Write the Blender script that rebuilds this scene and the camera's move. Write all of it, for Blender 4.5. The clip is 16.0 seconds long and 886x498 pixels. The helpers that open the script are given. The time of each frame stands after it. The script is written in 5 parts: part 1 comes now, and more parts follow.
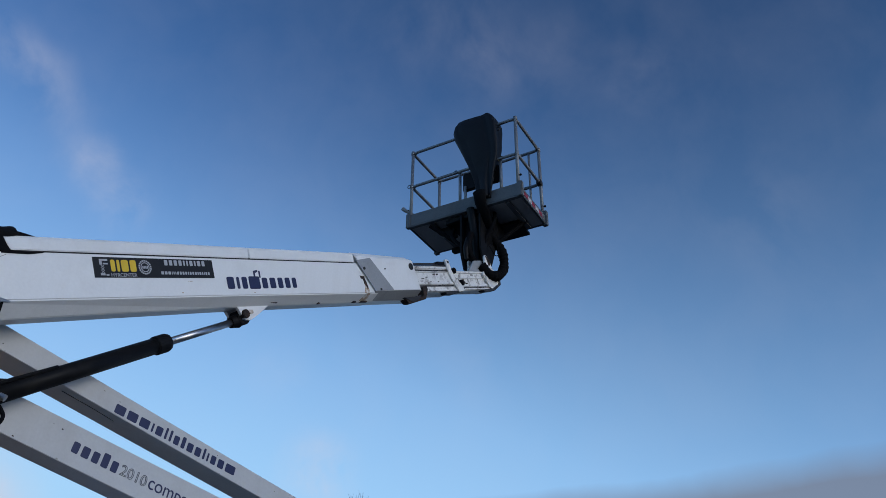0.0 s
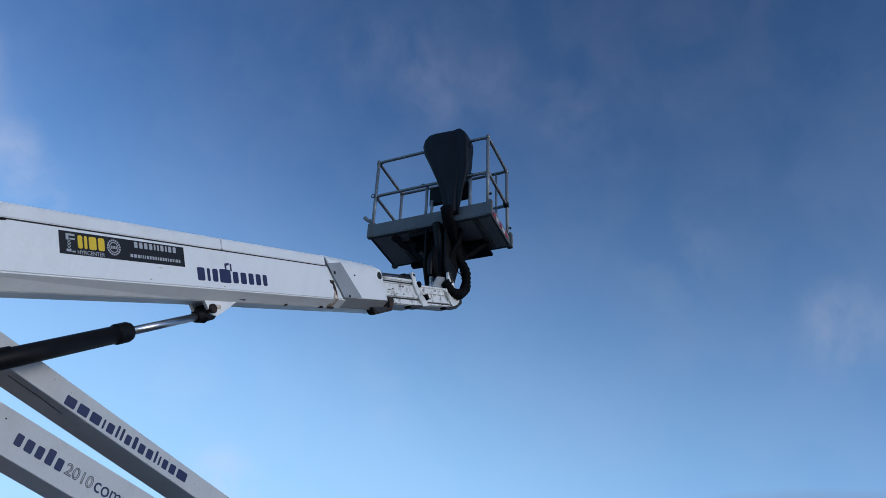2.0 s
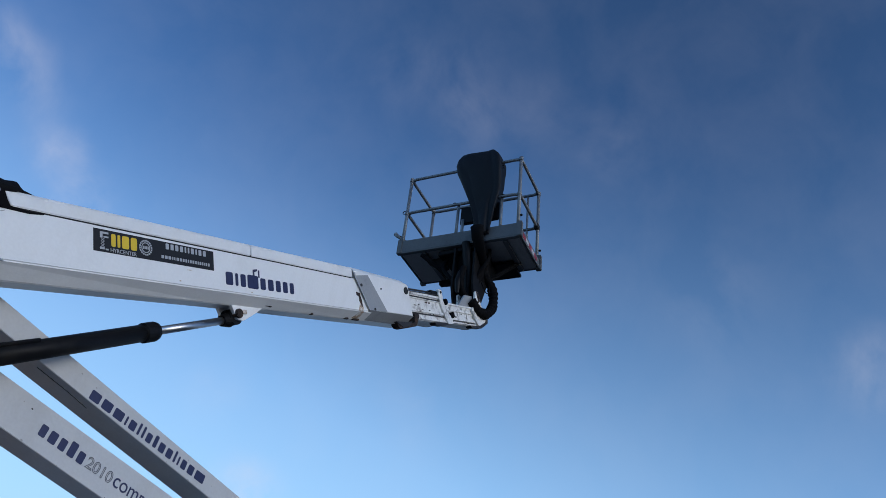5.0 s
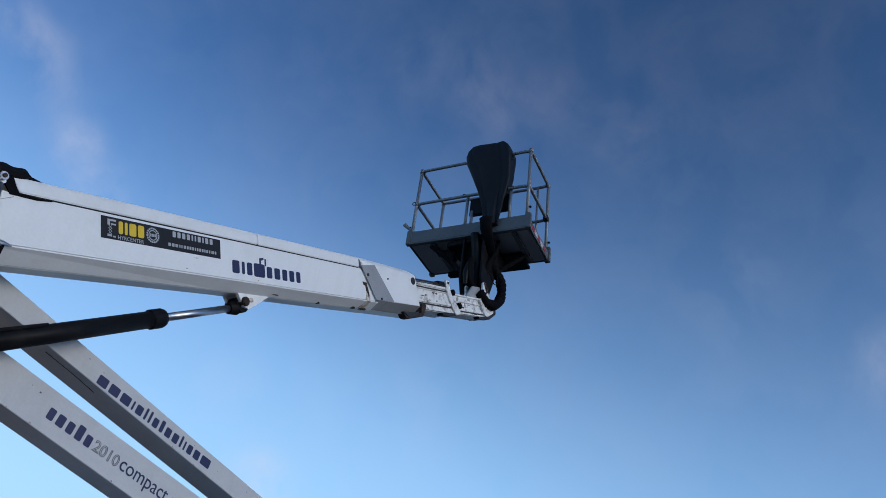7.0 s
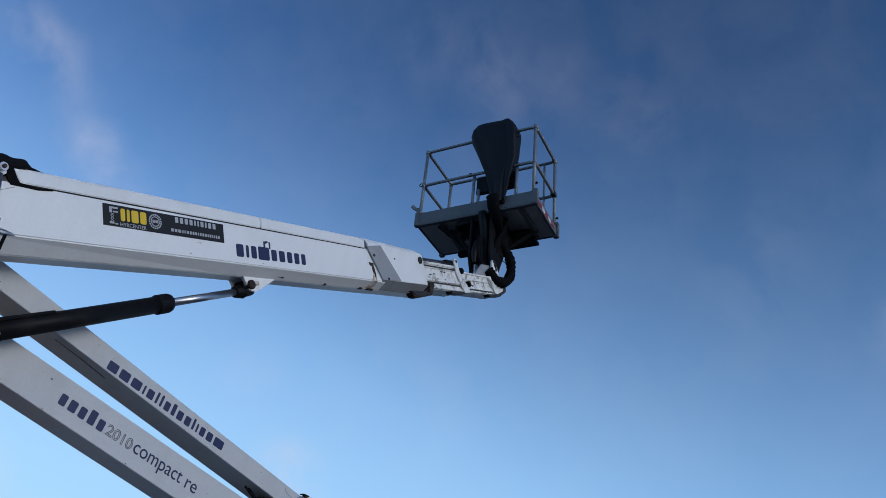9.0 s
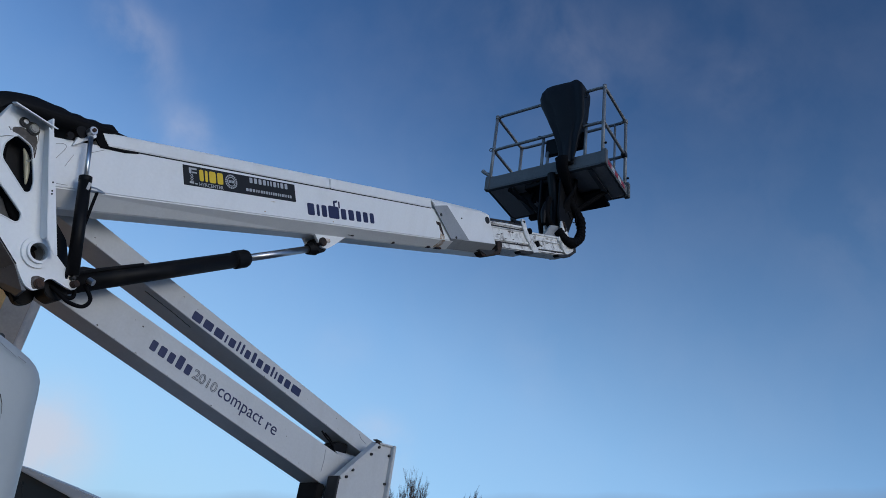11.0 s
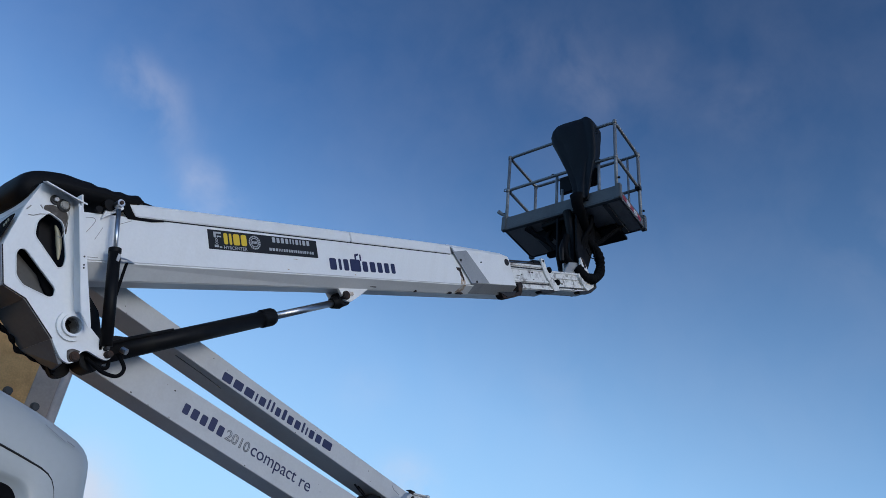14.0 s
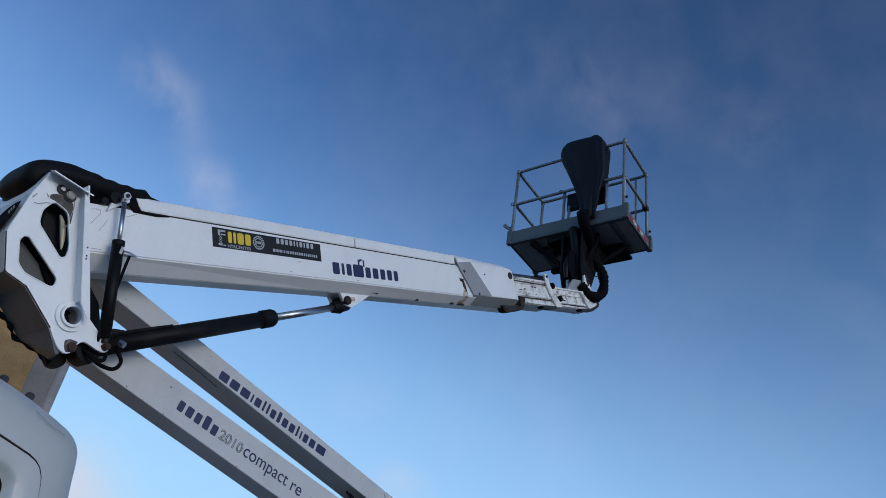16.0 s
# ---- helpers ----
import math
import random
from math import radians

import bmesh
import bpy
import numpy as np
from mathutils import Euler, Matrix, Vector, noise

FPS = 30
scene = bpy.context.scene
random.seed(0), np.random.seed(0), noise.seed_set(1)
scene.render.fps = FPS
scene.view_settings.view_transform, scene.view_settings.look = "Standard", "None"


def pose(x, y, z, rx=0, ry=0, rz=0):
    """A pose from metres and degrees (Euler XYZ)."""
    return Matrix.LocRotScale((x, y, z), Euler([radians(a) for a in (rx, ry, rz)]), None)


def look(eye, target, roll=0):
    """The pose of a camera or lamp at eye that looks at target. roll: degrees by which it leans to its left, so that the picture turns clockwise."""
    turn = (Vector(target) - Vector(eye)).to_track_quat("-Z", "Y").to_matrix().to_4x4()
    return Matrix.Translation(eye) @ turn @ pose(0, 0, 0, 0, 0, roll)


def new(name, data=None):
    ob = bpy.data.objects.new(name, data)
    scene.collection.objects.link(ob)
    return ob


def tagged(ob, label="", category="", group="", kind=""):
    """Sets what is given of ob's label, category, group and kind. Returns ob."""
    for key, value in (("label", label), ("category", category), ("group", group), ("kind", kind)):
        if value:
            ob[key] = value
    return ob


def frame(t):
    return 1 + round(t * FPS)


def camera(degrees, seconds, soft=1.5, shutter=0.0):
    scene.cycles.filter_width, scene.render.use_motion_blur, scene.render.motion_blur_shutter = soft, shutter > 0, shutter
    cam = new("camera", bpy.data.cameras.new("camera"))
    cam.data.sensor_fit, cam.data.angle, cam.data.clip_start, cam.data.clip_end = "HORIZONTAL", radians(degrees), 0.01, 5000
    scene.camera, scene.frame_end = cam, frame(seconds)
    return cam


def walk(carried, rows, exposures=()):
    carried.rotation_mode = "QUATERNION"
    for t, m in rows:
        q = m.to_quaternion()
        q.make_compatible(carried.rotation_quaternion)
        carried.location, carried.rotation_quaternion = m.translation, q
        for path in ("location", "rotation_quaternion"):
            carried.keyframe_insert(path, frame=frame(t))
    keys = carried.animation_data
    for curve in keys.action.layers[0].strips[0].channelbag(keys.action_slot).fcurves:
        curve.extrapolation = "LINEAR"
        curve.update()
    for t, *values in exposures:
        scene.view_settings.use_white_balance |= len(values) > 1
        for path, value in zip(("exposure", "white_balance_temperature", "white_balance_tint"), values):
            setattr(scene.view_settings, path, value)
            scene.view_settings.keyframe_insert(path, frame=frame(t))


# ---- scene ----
# ---- camera ----
PATH = [
    (0, (0.090, -0.344, 1.719), (4.243, 2.628, 4.868), 0.81),
    (0.5, (0.142, -0.231, 1.770), (4.312, 2.500, 5.110), -0.10),
    (1, (0.208, -0.047, 1.778), (4.483, 2.454, 5.165), -0.13),
    (1.5, (0.117, 0.054, 1.777), (4.564, 2.384, 5.062), -0.16),
    (2, (0.080, 0.101, 1.751), (4.447, 2.543, 5.062), 2.38),
    (2.5, (0.101, 0.114, 1.756), (4.500, 2.517, 5.054), 3.53),
    (3, (0.106, 0.118, 1.725), (4.433, 2.601, 5.059), 4.93),
    (3.5, (0.107, 0.127, 1.711), (4.374, 2.694, 5.058), 5.68),
    (4, (0.106, 0.115, 1.719), (4.317, 2.691, 5.129), 6.20),
    (6.5, (0.119, 0.002, 1.675), (4.230, 2.685, 5.124), 7.05),
    (7, (0.127, 0.001, 1.686), (4.258, 2.741, 5.066), 7.87),
    (7.5, (0.152, -0.013, 1.669), (4.315, 2.746, 4.993), 7.87),
    (8, (0.178, -0.025, 1.660), (4.378, 2.709, 4.958), 7.44),
    (8.5, (0.197, -0.046, 1.650), (4.350, 2.761, 4.947), 7.21),
    (9, (0.197, -0.074, 1.636), (4.319, 2.805, 4.910), 6.31),
    (9.5, (0.213, -0.115, 1.597), (4.342, 2.884, 4.752), 7.57),
    (10, (0.238, -0.166, 1.529), (4.184, 3.023, 4.733), 8.66),
    (10.2, (0.236, -0.177, 1.511), (4.147, 3.108, 4.661), 7.55),
    (12.3, (0.223, -0.300, 1.428), (3.945, 3.330, 4.422), 10.76),
    (12.5, (0.212, -0.302, 1.437), (3.914, 3.353, 4.427), 10.35),
    (13, (0.205, -0.306, 1.446), (3.849, 3.391, 4.454), 9.74),
    (13.5, (0.182, -0.273, 1.479), (3.812, 3.249, 4.707), 8.00),
    (14, (0.149, -0.263, 1.488), (3.784, 3.219, 4.753), 6.58),
    (14.5, (0.117, -0.273, 1.463), (3.738, 3.365, 4.570), 8.31),
    (15, (0.117, -0.257, 1.457), (3.782, 3.419, 4.466), 8.45),
    (15.5, (0.145, -0.252, 1.460), (3.823, 3.360, 4.530), 9.51),
    (16, (0.169, -0.251, 1.483), (3.735, 3.232, 4.823), 9.72),
]

cam = camera(59.92, 16.0, soft=0.65)
walk(cam, [(t, look(eye, aim, roll)) for t, eye, aim, roll in PATH], [(0, 0.44), (0.5, 0.42), (1, 0.66), (4, 0.63), (7, 0.62), (9.5, 0.49), (12.3, 0.40), (13, 0.41), (13.5, 0.50), (14, 0.58), (14.5, 0.49), (15, 0.48), (15.5, 0.39), (16, 0.52)])

# ---- sky, sun ----
SUN_EL, SUN_AZ = 10.0, 182.0   # degrees; azimuth clockwise from +y
world = bpy.data.worlds.new("sky")
scene.world = world
world.use_nodes = True


def node(tree, kind, **props):
    n = tree.nodes.new(kind)
    for key, value in props.items():
        if key == "ins":
            for k, v in value.items():
                n.inputs[k].default_value = v
        elif key == "blend":
            n.blend_type = value
        elif key == "op":
            n.operation = value
        elif key == "data":
            n.data_type = value
    return n


def build_sky():
    nt = world.node_tree
    nt.nodes.clear()
    ln = nt.links.new
    out = node(nt, "ShaderNodeOutputWorld")
    bg = node(nt, "ShaderNodeBackground", ins={"Strength": SKY_STRENGTH})
    sky = node(nt, "ShaderNodeTexSky")
    sky.sky_type = "NISHITA"
    sky.sun_disc = False
    sky.sun_elevation = radians(SUN_EL)
    sky.sun_rotation = radians(SUN_AZ)
    sky.air_density, sky.dust_density, sky.ozone_density = AIR
    sky.altitude = 1000
    co = node(nt, "ShaderNodeTexCoord")
    mp = node(nt, "ShaderNodeMapping", ins={"Scale": (1.0, 1.0, 0.8), "Rotation": (0.5, 0.2, 0.3)})
    ln(co.outputs["Generated"], mp.inputs["Vector"])
    n1 = node(nt, "ShaderNodeTexNoise", ins={"Scale": 9.0, "Detail": 9.0, "Roughness": 0.57, "Distortion": 0.25})
    ln(mp.outputs["Vector"], n1.inputs["Vector"])
    r1 = node(nt, "ShaderNodeMapRange", ins={"From Min": 0.36, "From Max": 0.66})
    ln(n1.outputs["Fac"], r1.inputs["Value"])
    total = None
    for way, size, amount in WISPS:
        d = node(nt, "ShaderNodeVectorMath", op="DISTANCE")
        d.inputs[1].default_value = Vector(way).normalized()
        ln(co.outputs["Generated"], d.inputs[0])
        m = node(nt, "ShaderNodeMapRange", ins={"From Min": 0.0, "From Max": size, "To Min": amount, "To Max": 0.0})
        m.interpolation_type = "SMOOTHERSTEP"
        ln(d.outputs["Value"], m.inputs["Value"])
        if total is None:
            total = m.outputs["Result"]
        else:
            s = node(nt, "ShaderNodeMath", op="ADD")
            ln(total, s.inputs[0])
            ln(m.outputs["Result"], s.inputs[1])
            total = s.outputs[0]
    base = node(nt, "ShaderNodeMath", op="ADD", ins={1: 0.032})
    ln(total, base.inputs[0])
    gain = node(nt, "ShaderNodeMath", op="MULTIPLY")
    ln(base.outputs[0], gain.inputs[0])
    ln(r1.outputs["Result"], gain.inputs[1])
    mixw = node(nt, "ShaderNodeMix", data="RGBA", ins={"B": WISP})
    ln(gain.outputs[0], mixw.inputs["Factor"])
    # pale haze that thins with height
    sep = node(nt, "ShaderNodeSeparateXYZ")
    ln(co.outputs["Generated"], sep.inputs[0])
    thin = node(nt, "ShaderNodeMapRange", ins={"From Min": 0.0, "From Max": 0.74, "To Min": 0.93, "To Max": 0.0})
    thin.interpolation_type = "SMOOTHSTEP"
    ln(sep.outputs["Z"], thin.inputs["Value"])
    mixh = node(nt, "ShaderNodeMix", data="RGBA", ins={"B": HAZE})
    ln(sky.outputs[0], mixh.inputs["A"])
    veil = node(nt, "ShaderNodeMath", op="MULTIPLY_ADD", ins={1: 0.9, 2: 0.42})
    ln(sep.outputs["Y"], veil.inputs[0])
    dense = node(nt, "ShaderNodeMath", op="MULTIPLY")
    ln(thin.outputs["Result"], dense.inputs[0])
    ln(veil.outputs[0], dense.inputs[1])
    ln(dense.outputs[0], mixh.inputs["Factor"])
    # deeper blue high up, square to the sun
    deep = node(nt, "ShaderNodeVectorMath", op="DOT_PRODUCT")
    deep.inputs[1].default_value = (0.25, -0.29, 0.925)
    ln(co.outputs["Generated"], deep.inputs[0])
    dim = node(nt, "ShaderNodeMapRange", ins={"From Min": 0.35, "From Max": 0.92, "To Min": 1.20, "To Max": 0.62})
    ln(deep.outputs["Value"], dim.inputs["Value"])
    shade = node(nt, "ShaderNodeVectorMath", op="SCALE")
    ln(mixh.outputs["Result"], shade.inputs[0])
    ln(dim.outputs["Result"], shade.inputs["Scale"])
    ln(shade.outputs["Vector"], mixw.inputs["A"])
    # low bank of cloud above the horizon
    n2 = node(nt, "ShaderNodeTexNoise", ins={"Scale": 4.0, "Detail": 5.0})
    ln(co.outputs["Generated"], n2.inputs["Vector"])
    mul = node(nt, "ShaderNodeMath", op="MULTIPLY_ADD", ins={1: 0.05})
    ln(n2.outputs["Fac"], mul.inputs[0])
    slope = node(nt, "ShaderNodeMath", op="MULTIPLY_ADD", ins={1: 0.22, 2: 0.018})
    ln(sep.outputs["X"], slope.inputs[0])
    ln(slope.outputs[0], mul.inputs[2])
    sub = node(nt, "ShaderNodeMath", op="SUBTRACT")
    ln(mul.outputs[0], sub.inputs[0])
    ln(sep.outputs["Z"], sub.inputs[1])
    bank = node(nt, "ShaderNodeMapRange", ins={"From Min": -0.012, "From Max": 0.022, "To Max": 0.8})
    ln(sub.outputs[0], bank.inputs["Value"])
    mixb = node(nt, "ShaderNodeMix", data="RGBA", ins={"B": BANK})
    ln(mixw.outputs["Result"], mixb.inputs["A"])
    ln(bank.outputs["Result"], mixb.inputs["Factor"])
    ln(mixb.outputs["Result"], bg.inputs["Color"])
    ln(bg.outputs[0], out.inputs[0])


WISPS = [((0.531, 0.423, 0.734), 0.07, 0.05), ((0.575, 0.361, 0.735), 0.08, 0.055), ((0.606, 0.368, 0.706), 0.07, 0.07), ((0.64, 0.30, 0.71), 0.09, 0.04), ((0.700, 0.21, 0.68), 0.08, 0.05),
         ((0.215, 0.745, 0.632), 0.05, 0.24), ((0.255, 0.744, 0.617), 0.055, 0.24), ((0.295, 0.748, 0.595), 0.05, 0.10), ((0.345, 0.755, 0.558), 0.055, 0.28), ((0.390, 0.755, 0.527), 0.055, 0.38),
         ((0.902, -0.025, 0.431), 0.08, 0.20), ((0.842, 0.131, 0.524), 0.09, 0.05), ((0.687, 0.679, 0.259), 0.075, 0.55), ((0.385, 0.903, 0.19), 0.11, 0.70), ((0.775, 0.493, 0.396), 0.09, 0.05), ((0.616, 0.695, 0.372), 0.06, 0.08)]
SKY_STRENGTH = 0.15
HAZE = (1.62, 2.74, 3.75, 1)
AIR = (0.8, 0.95, 4.3)
WISP = (3.15, 3.1, 3.5, 1)
BANK = (0.90, 1.00, 1.30, 1)
build_sky()
sun_data = bpy.data.lights.new("sun", "SUN")
sun_data.energy, sun_data.angle, sun_data.color = 0.58, radians(30), (1.0, 0.94, 0.87)
sun = new("sun", sun_data)
az, el = radians(SUN_AZ), radians(SUN_EL)
sun.matrix_world = look((0, 0, 40), (-math.sin(az) * math.cos(el) * 10, -math.cos(az) * math.cos(el) * 10, 40 - 10 * math.sin(el)))
scene.view_settings.exposure = 0.6


# ---- materials ----
def material(name, color, rough=0.5, metal=0.0, spot=None, spot_scale=3.0, spot_range=(0.55, 0.75), grain=0.06, grain_scale=60.0, bump=0.02, coat=0.0, spec=0.5, streak=None):
    """A surface with a base colour, fine grain, a second colour in stains, and a fine relief."""
    m = bpy.data.materials.new(name)
    m.use_nodes = True
    nt = m.node_tree
    ln = nt.links.new
    b = nt.nodes["Principled BSDF"]
    b.inputs["Roughness"].default_value = rough
    b.inputs["Metallic"].default_value = metal
    b.inputs["Coat Weight"].default_value = coat
    b.inputs["Specular IOR Level"].default_value = spec
    co = node(nt, "ShaderNodeTexCoord")
    g = node(nt, "ShaderNodeTexNoise", ins={"Scale": grain_scale, "Detail": 4.0})
    ln(co.outputs["Object"], g.inputs["Vector"])
    gr = node(nt, "ShaderNodeMapRange", ins={"From Min": 0.3, "From Max": 0.7, "To Min": 1 - grain, "To Max": 1 + grain})
    ln(g.outputs["Fac"], gr.inputs["Value"])
    base = node(nt, "ShaderNodeMix", data="RGBA")
    base.inputs["A"].default_value = (*color, 1)
    base.inputs["B"].default_value = (*(spot or color), 1)
    s = node(nt, "ShaderNodeTexNoise", ins={"Scale": spot_scale, "Detail": 6.0, "Roughness": 0.6})
    ln(co.outputs["Object"], s.inputs["Vector"])
    sr = node(nt, "ShaderNodeMapRange", ins={"From Min": spot_range[0], "From Max": spot_range[1]})
    ln(s.outputs["Fac"], sr.inputs["Value"])
    ln(sr.outputs["Result"], base.inputs["Factor"])
    mul = node(nt, "ShaderNodeMix", data="RGBA", blend="MULTIPLY", ins={"Factor": 1.0})
    ln(base.outputs["Result"], mul.inputs["A"])
    if streak:   # dirt washed down by rain
        mp = node(nt, "ShaderNodeMapping", ins={"Scale": (9.0, 9.0, 0.9)})
        ln(co.outputs["Object"], mp.inputs["Vector"])
        d = node(nt, "ShaderNodeTexNoise", ins={"Scale": 1.0, "Detail": 3.0, "Roughness": 0.6})
        ln(mp.outputs["Vector"], d.inputs["Vector"])
        dr = node(nt, "ShaderNodeMapRange", ins={"From Min": 0.5, "From Max": 0.85, "To Max": 0.3})
        ln(d.outputs["Fac"], dr.inputs["Value"])
        run = node(nt, "ShaderNodeMix", data="RGBA", ins={"B": (*streak, 1)})
        ln(base.outputs["Result"], run.inputs["A"])
        ln(dr.outputs["Result"], run.inputs["Factor"])
        ln(run.outputs["Result"], mul.inputs["A"])
    ln(gr.outputs["Result"], mul.inputs["B"])
    ln(mul.outputs["Result"], b.inputs["Base Color"])
    rr = node(nt, "ShaderNodeMapRange", ins={"To Min": max(rough - 0.08, 0.02), "To Max": min(rough + 0.12, 1)})
    ln(s.outputs["Fac"], rr.inputs["Value"])
    ln(rr.outputs["Result"], b.inputs["Roughness"])
    if bump:
        bp = node(nt, "ShaderNodeBump", ins={"Strength": bump * 10, "Distance": 0.002})
        ln(g.outputs["Fac"], bp.inputs["Height"])
        ln(bp.outputs["Normal"], b.inputs["Normal"])
    return m


M_WHITE = material("white_paint", (0.82, 0.82, 0.81), 0.38, spot=(0.70, 0.69, 0.66), spot_scale=2.2, spot_range=(0.5, 0.85), grain=0.02, coat=0.15, streak=(0.66, 0.64, 0.60))
M_WORN = material("worn_white_paint", (0.76, 0.75, 0.72), 0.5, spot=(0.22, 0.19, 0.17), spot_scale=13.0, spot_range=(0.52, 0.70), grain=0.08)
# dark grey that puts shade into the elbow's lower panels
M_SHADE = material("shaded_panel_grey", (0.105, 0.112, 0.122), 0.5, spot=(0.085, 0.088, 0.094), spot_scale=5.0)
M_GRIME = material("grey_grime", (0.33, 0.32, 0.30), 0.7, spot=(0.50, 0.49, 0.47), spot_scale=40.0, grain=0.2)
M_GREY = material("grey_paint", (0.30, 0.31, 0.32), 0.45, spot=(0.24, 0.25, 0.26), spot_scale=4.0)
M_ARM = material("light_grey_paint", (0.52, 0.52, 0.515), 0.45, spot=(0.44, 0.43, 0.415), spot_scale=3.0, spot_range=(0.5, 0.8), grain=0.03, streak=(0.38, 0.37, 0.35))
M_BLACK = material("black_paint", (0.007, 0.007, 0.008), 0.45, spot=(0.014, 0.013, 0.012), spot_scale=7.0, spec=0.12)
M_RUBBER = material("black_rubber", (0.006, 0.006, 0.007), 0.85, spot=(0.009, 0.009, 0.009), grain=0.15, spec=0.06)
M_VINYL = material("black_vinyl", (0.006, 0.006, 0.007), 0.6, spot=(0.010, 0.010, 0.011), spot_scale=9.0, grain=0.1, grain_scale=120, bump=0.03, spec=0.15)
M_CLOTH = material("black_tarpaulin", (0.0065, 0.0085, 0.0115), 0.55, spot=(0.011, 0.0135, 0.017), spot_scale=5.0, grain=0.12, grain_scale=220, bump=0.05, spec=0.2)
M_CHROME = material("chromed_steel", (0.50, 0.51, 0.53), 0.32, 1.0, spot=(0.42, 0.42, 0.44), grain=0.03)
M_GALV = material("galvanised_steel", (0.24, 0.25, 0.26), 0.55, 0.5, spot=(0.17, 0.175, 0.18), spot_scale=14.0, grain=0.12)
M_PLAT = material("weathered_aluminium", (0.118, 0.126, 0.130), 0.6, 0.2, spot=(0.095, 0.097, 0.098), spot_scale=4.0, grain=0.08)
M_FLOOR = material("scuffed_aluminium_sheet", (0.33, 0.33, 0.33), 0.6, 0.1, spot=(0.25, 0.25, 0.25), spot_scale=3.0, grain=0.08)
M_DARK = material("dark_steel", (0.03, 0.03, 0.032), 0.6, 0.2, spot=(0.055, 0.045, 0.04), spot_scale=8.0, spec=0.35)
M_RUST = material("rust", (0.055, 0.026, 0.015), 0.85, spot=(0.016, 0.012, 0.011), spot_scale=24.0, spot_range=(0.38, 0.55), grain=0.25, bump=0.1)
M_STAIN = material("rust_stain", (0.42, 0.29, 0.19), 0.7, spot=(0.72, 0.69, 0.64), spot_scale=26.0, spot_range=(0.42, 0.58), grain=0.15)
M_STICKER = material("black_sticker_film", (0.016, 0.017, 0.020), 0.45, grain=0.05, spec=0.2)
M_YELLOW = material("yellow_print", (0.75, 0.50, 0.02), 0.4, grain=0.03)
M_SILVER = material("pale_grey_print", (0.42, 0.43, 0.45), 0.4, grain=0.03)
M_BLUE = material("dark_blue_print", (0.014, 0.018, 0.070), 0.4, spot=(0.022, 0.027, 0.085), grain=0.06)
M_OUTLINE = material("grey_print", (0.10, 0.105, 0.13), 0.45, grain=0.03)
M_CAB = material("white_car_paint", (0.41, 0.435, 0.44), 0.35, spot=(0.375, 0.40, 0.405), spot_scale=1.2, spot_range=(0.35, 0.8), grain=0.015, coat=0.2)
M_SEAM = material("dark_joint", (0.012, 0.012, 0.013), 0.8)
M_GLASS = material("dark_window_glass", (0.010, 0.014, 0.017), 0.12, grain=0.0, bump=0, spec=0.09)
# slate base colour holds the sky's reflection in the truck body's window
M_SKY_GLASS = material("sky_toned_glass", (0.016, 0.036, 0.046), 0.25, grain=0.0, bump=0, spec=0.05)
M_BEIGE = material("beige_painted_sheet", (0.42, 0.335, 0.27), 0.55, spot=(0.35, 0.28, 0.225), spot_scale=4.0)
M_GREASE = material("dark_grease", (0.050, 0.040, 0.033), 0.55, spot=(0.16, 0.14, 0.125), spot_scale=26.0, spot_range=(0.5, 0.75), grain=0.2)
# dark tone standing for shade inside the elbow; buffers use it too
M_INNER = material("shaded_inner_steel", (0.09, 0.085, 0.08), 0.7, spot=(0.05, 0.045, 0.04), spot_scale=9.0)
M_DULL = material("faded_yellow_print", (0.26, 0.23, 0.13), 0.5, grain=0.05)
M_PLY = material("brown_plywood", (0.72, 0.40, 0.145), 0.7, spot=(0.60, 0.32, 0.11), spot_scale=11.0, spot_range=(0.4, 0.65), grain=0.10, grain_scale=90)
M_CREAM = material("cream_painted_frame", (0.66, 0.54, 0.45), 0.5, spot=(0.56, 0.46, 0.38), spot_scale=5.0)
M_RED = material("red_reflective_film", (0.30, 0.02, 0.025), 0.4)
M_REFL = material("white_reflective_film", (0.45, 0.44, 0.44), 0.4)
M_LAMP = material("cream_plastic", (0.50, 0.45, 0.30), 0.3, grain=0.02)
M_ASPHALT = material("asphalt", (0.050, 0.050, 0.052), 0.9, spot=(0.075, 0.074, 0.071), spot_scale=0.7, grain=0.3, grain_scale=40, bump=0.2)
M_BARK = material("birch_bark", (0.105, 0.072, 0.058), 0.9, spot=(0.06, 0.042, 0.036), spot_scale=6.0, grain=0.2)


# ---- building helpers ----
def mesh_of(bm, name, mat, smooth=False):
    bmesh.ops.recalc_face_normals(bm, faces=bm.faces)
    me = bpy.data.meshes.new(name)
    bm.to_mesh(me)
    bm.free()
    me.materials.append(mat)
    if smooth:
        for p in me.polygons:
            p.use_smooth = True
        if smooth is not True:
            me.set_sharp_from_angle(angle=radians(smooth))
    return me


def part(name, bm, mat, parent=None, label="", smooth=False):
    """One mesh object under a thing or a part."""
    ob = new(name, mesh_of(bm, name, mat, smooth))
    if parent is not None:
        ob.parent = parent
        ob.matrix_parent_inverse = parent.matrix_world.inverted()
    if label:
        tagged(ob, label)
    return ob


def thing(name, at, label, category, group="", kind=""):
    ob = new(name)
    ob.location = at
    ob.empty_display_size = 0.2
    bpy.context.view_layer.update()
    return tagged(ob, label, category, group, kind)


EL = radians(24.815)
CD, SD = math.cos(EL), math.sin(EL)


def B(s, y, h):
    """Boom coordinates (along, across, square to it) in the world."""
    return Vector((s * CD - h * SD, y, s * SD + h * CD))


def G(x, y, z):
    return Vector((x, y, z))


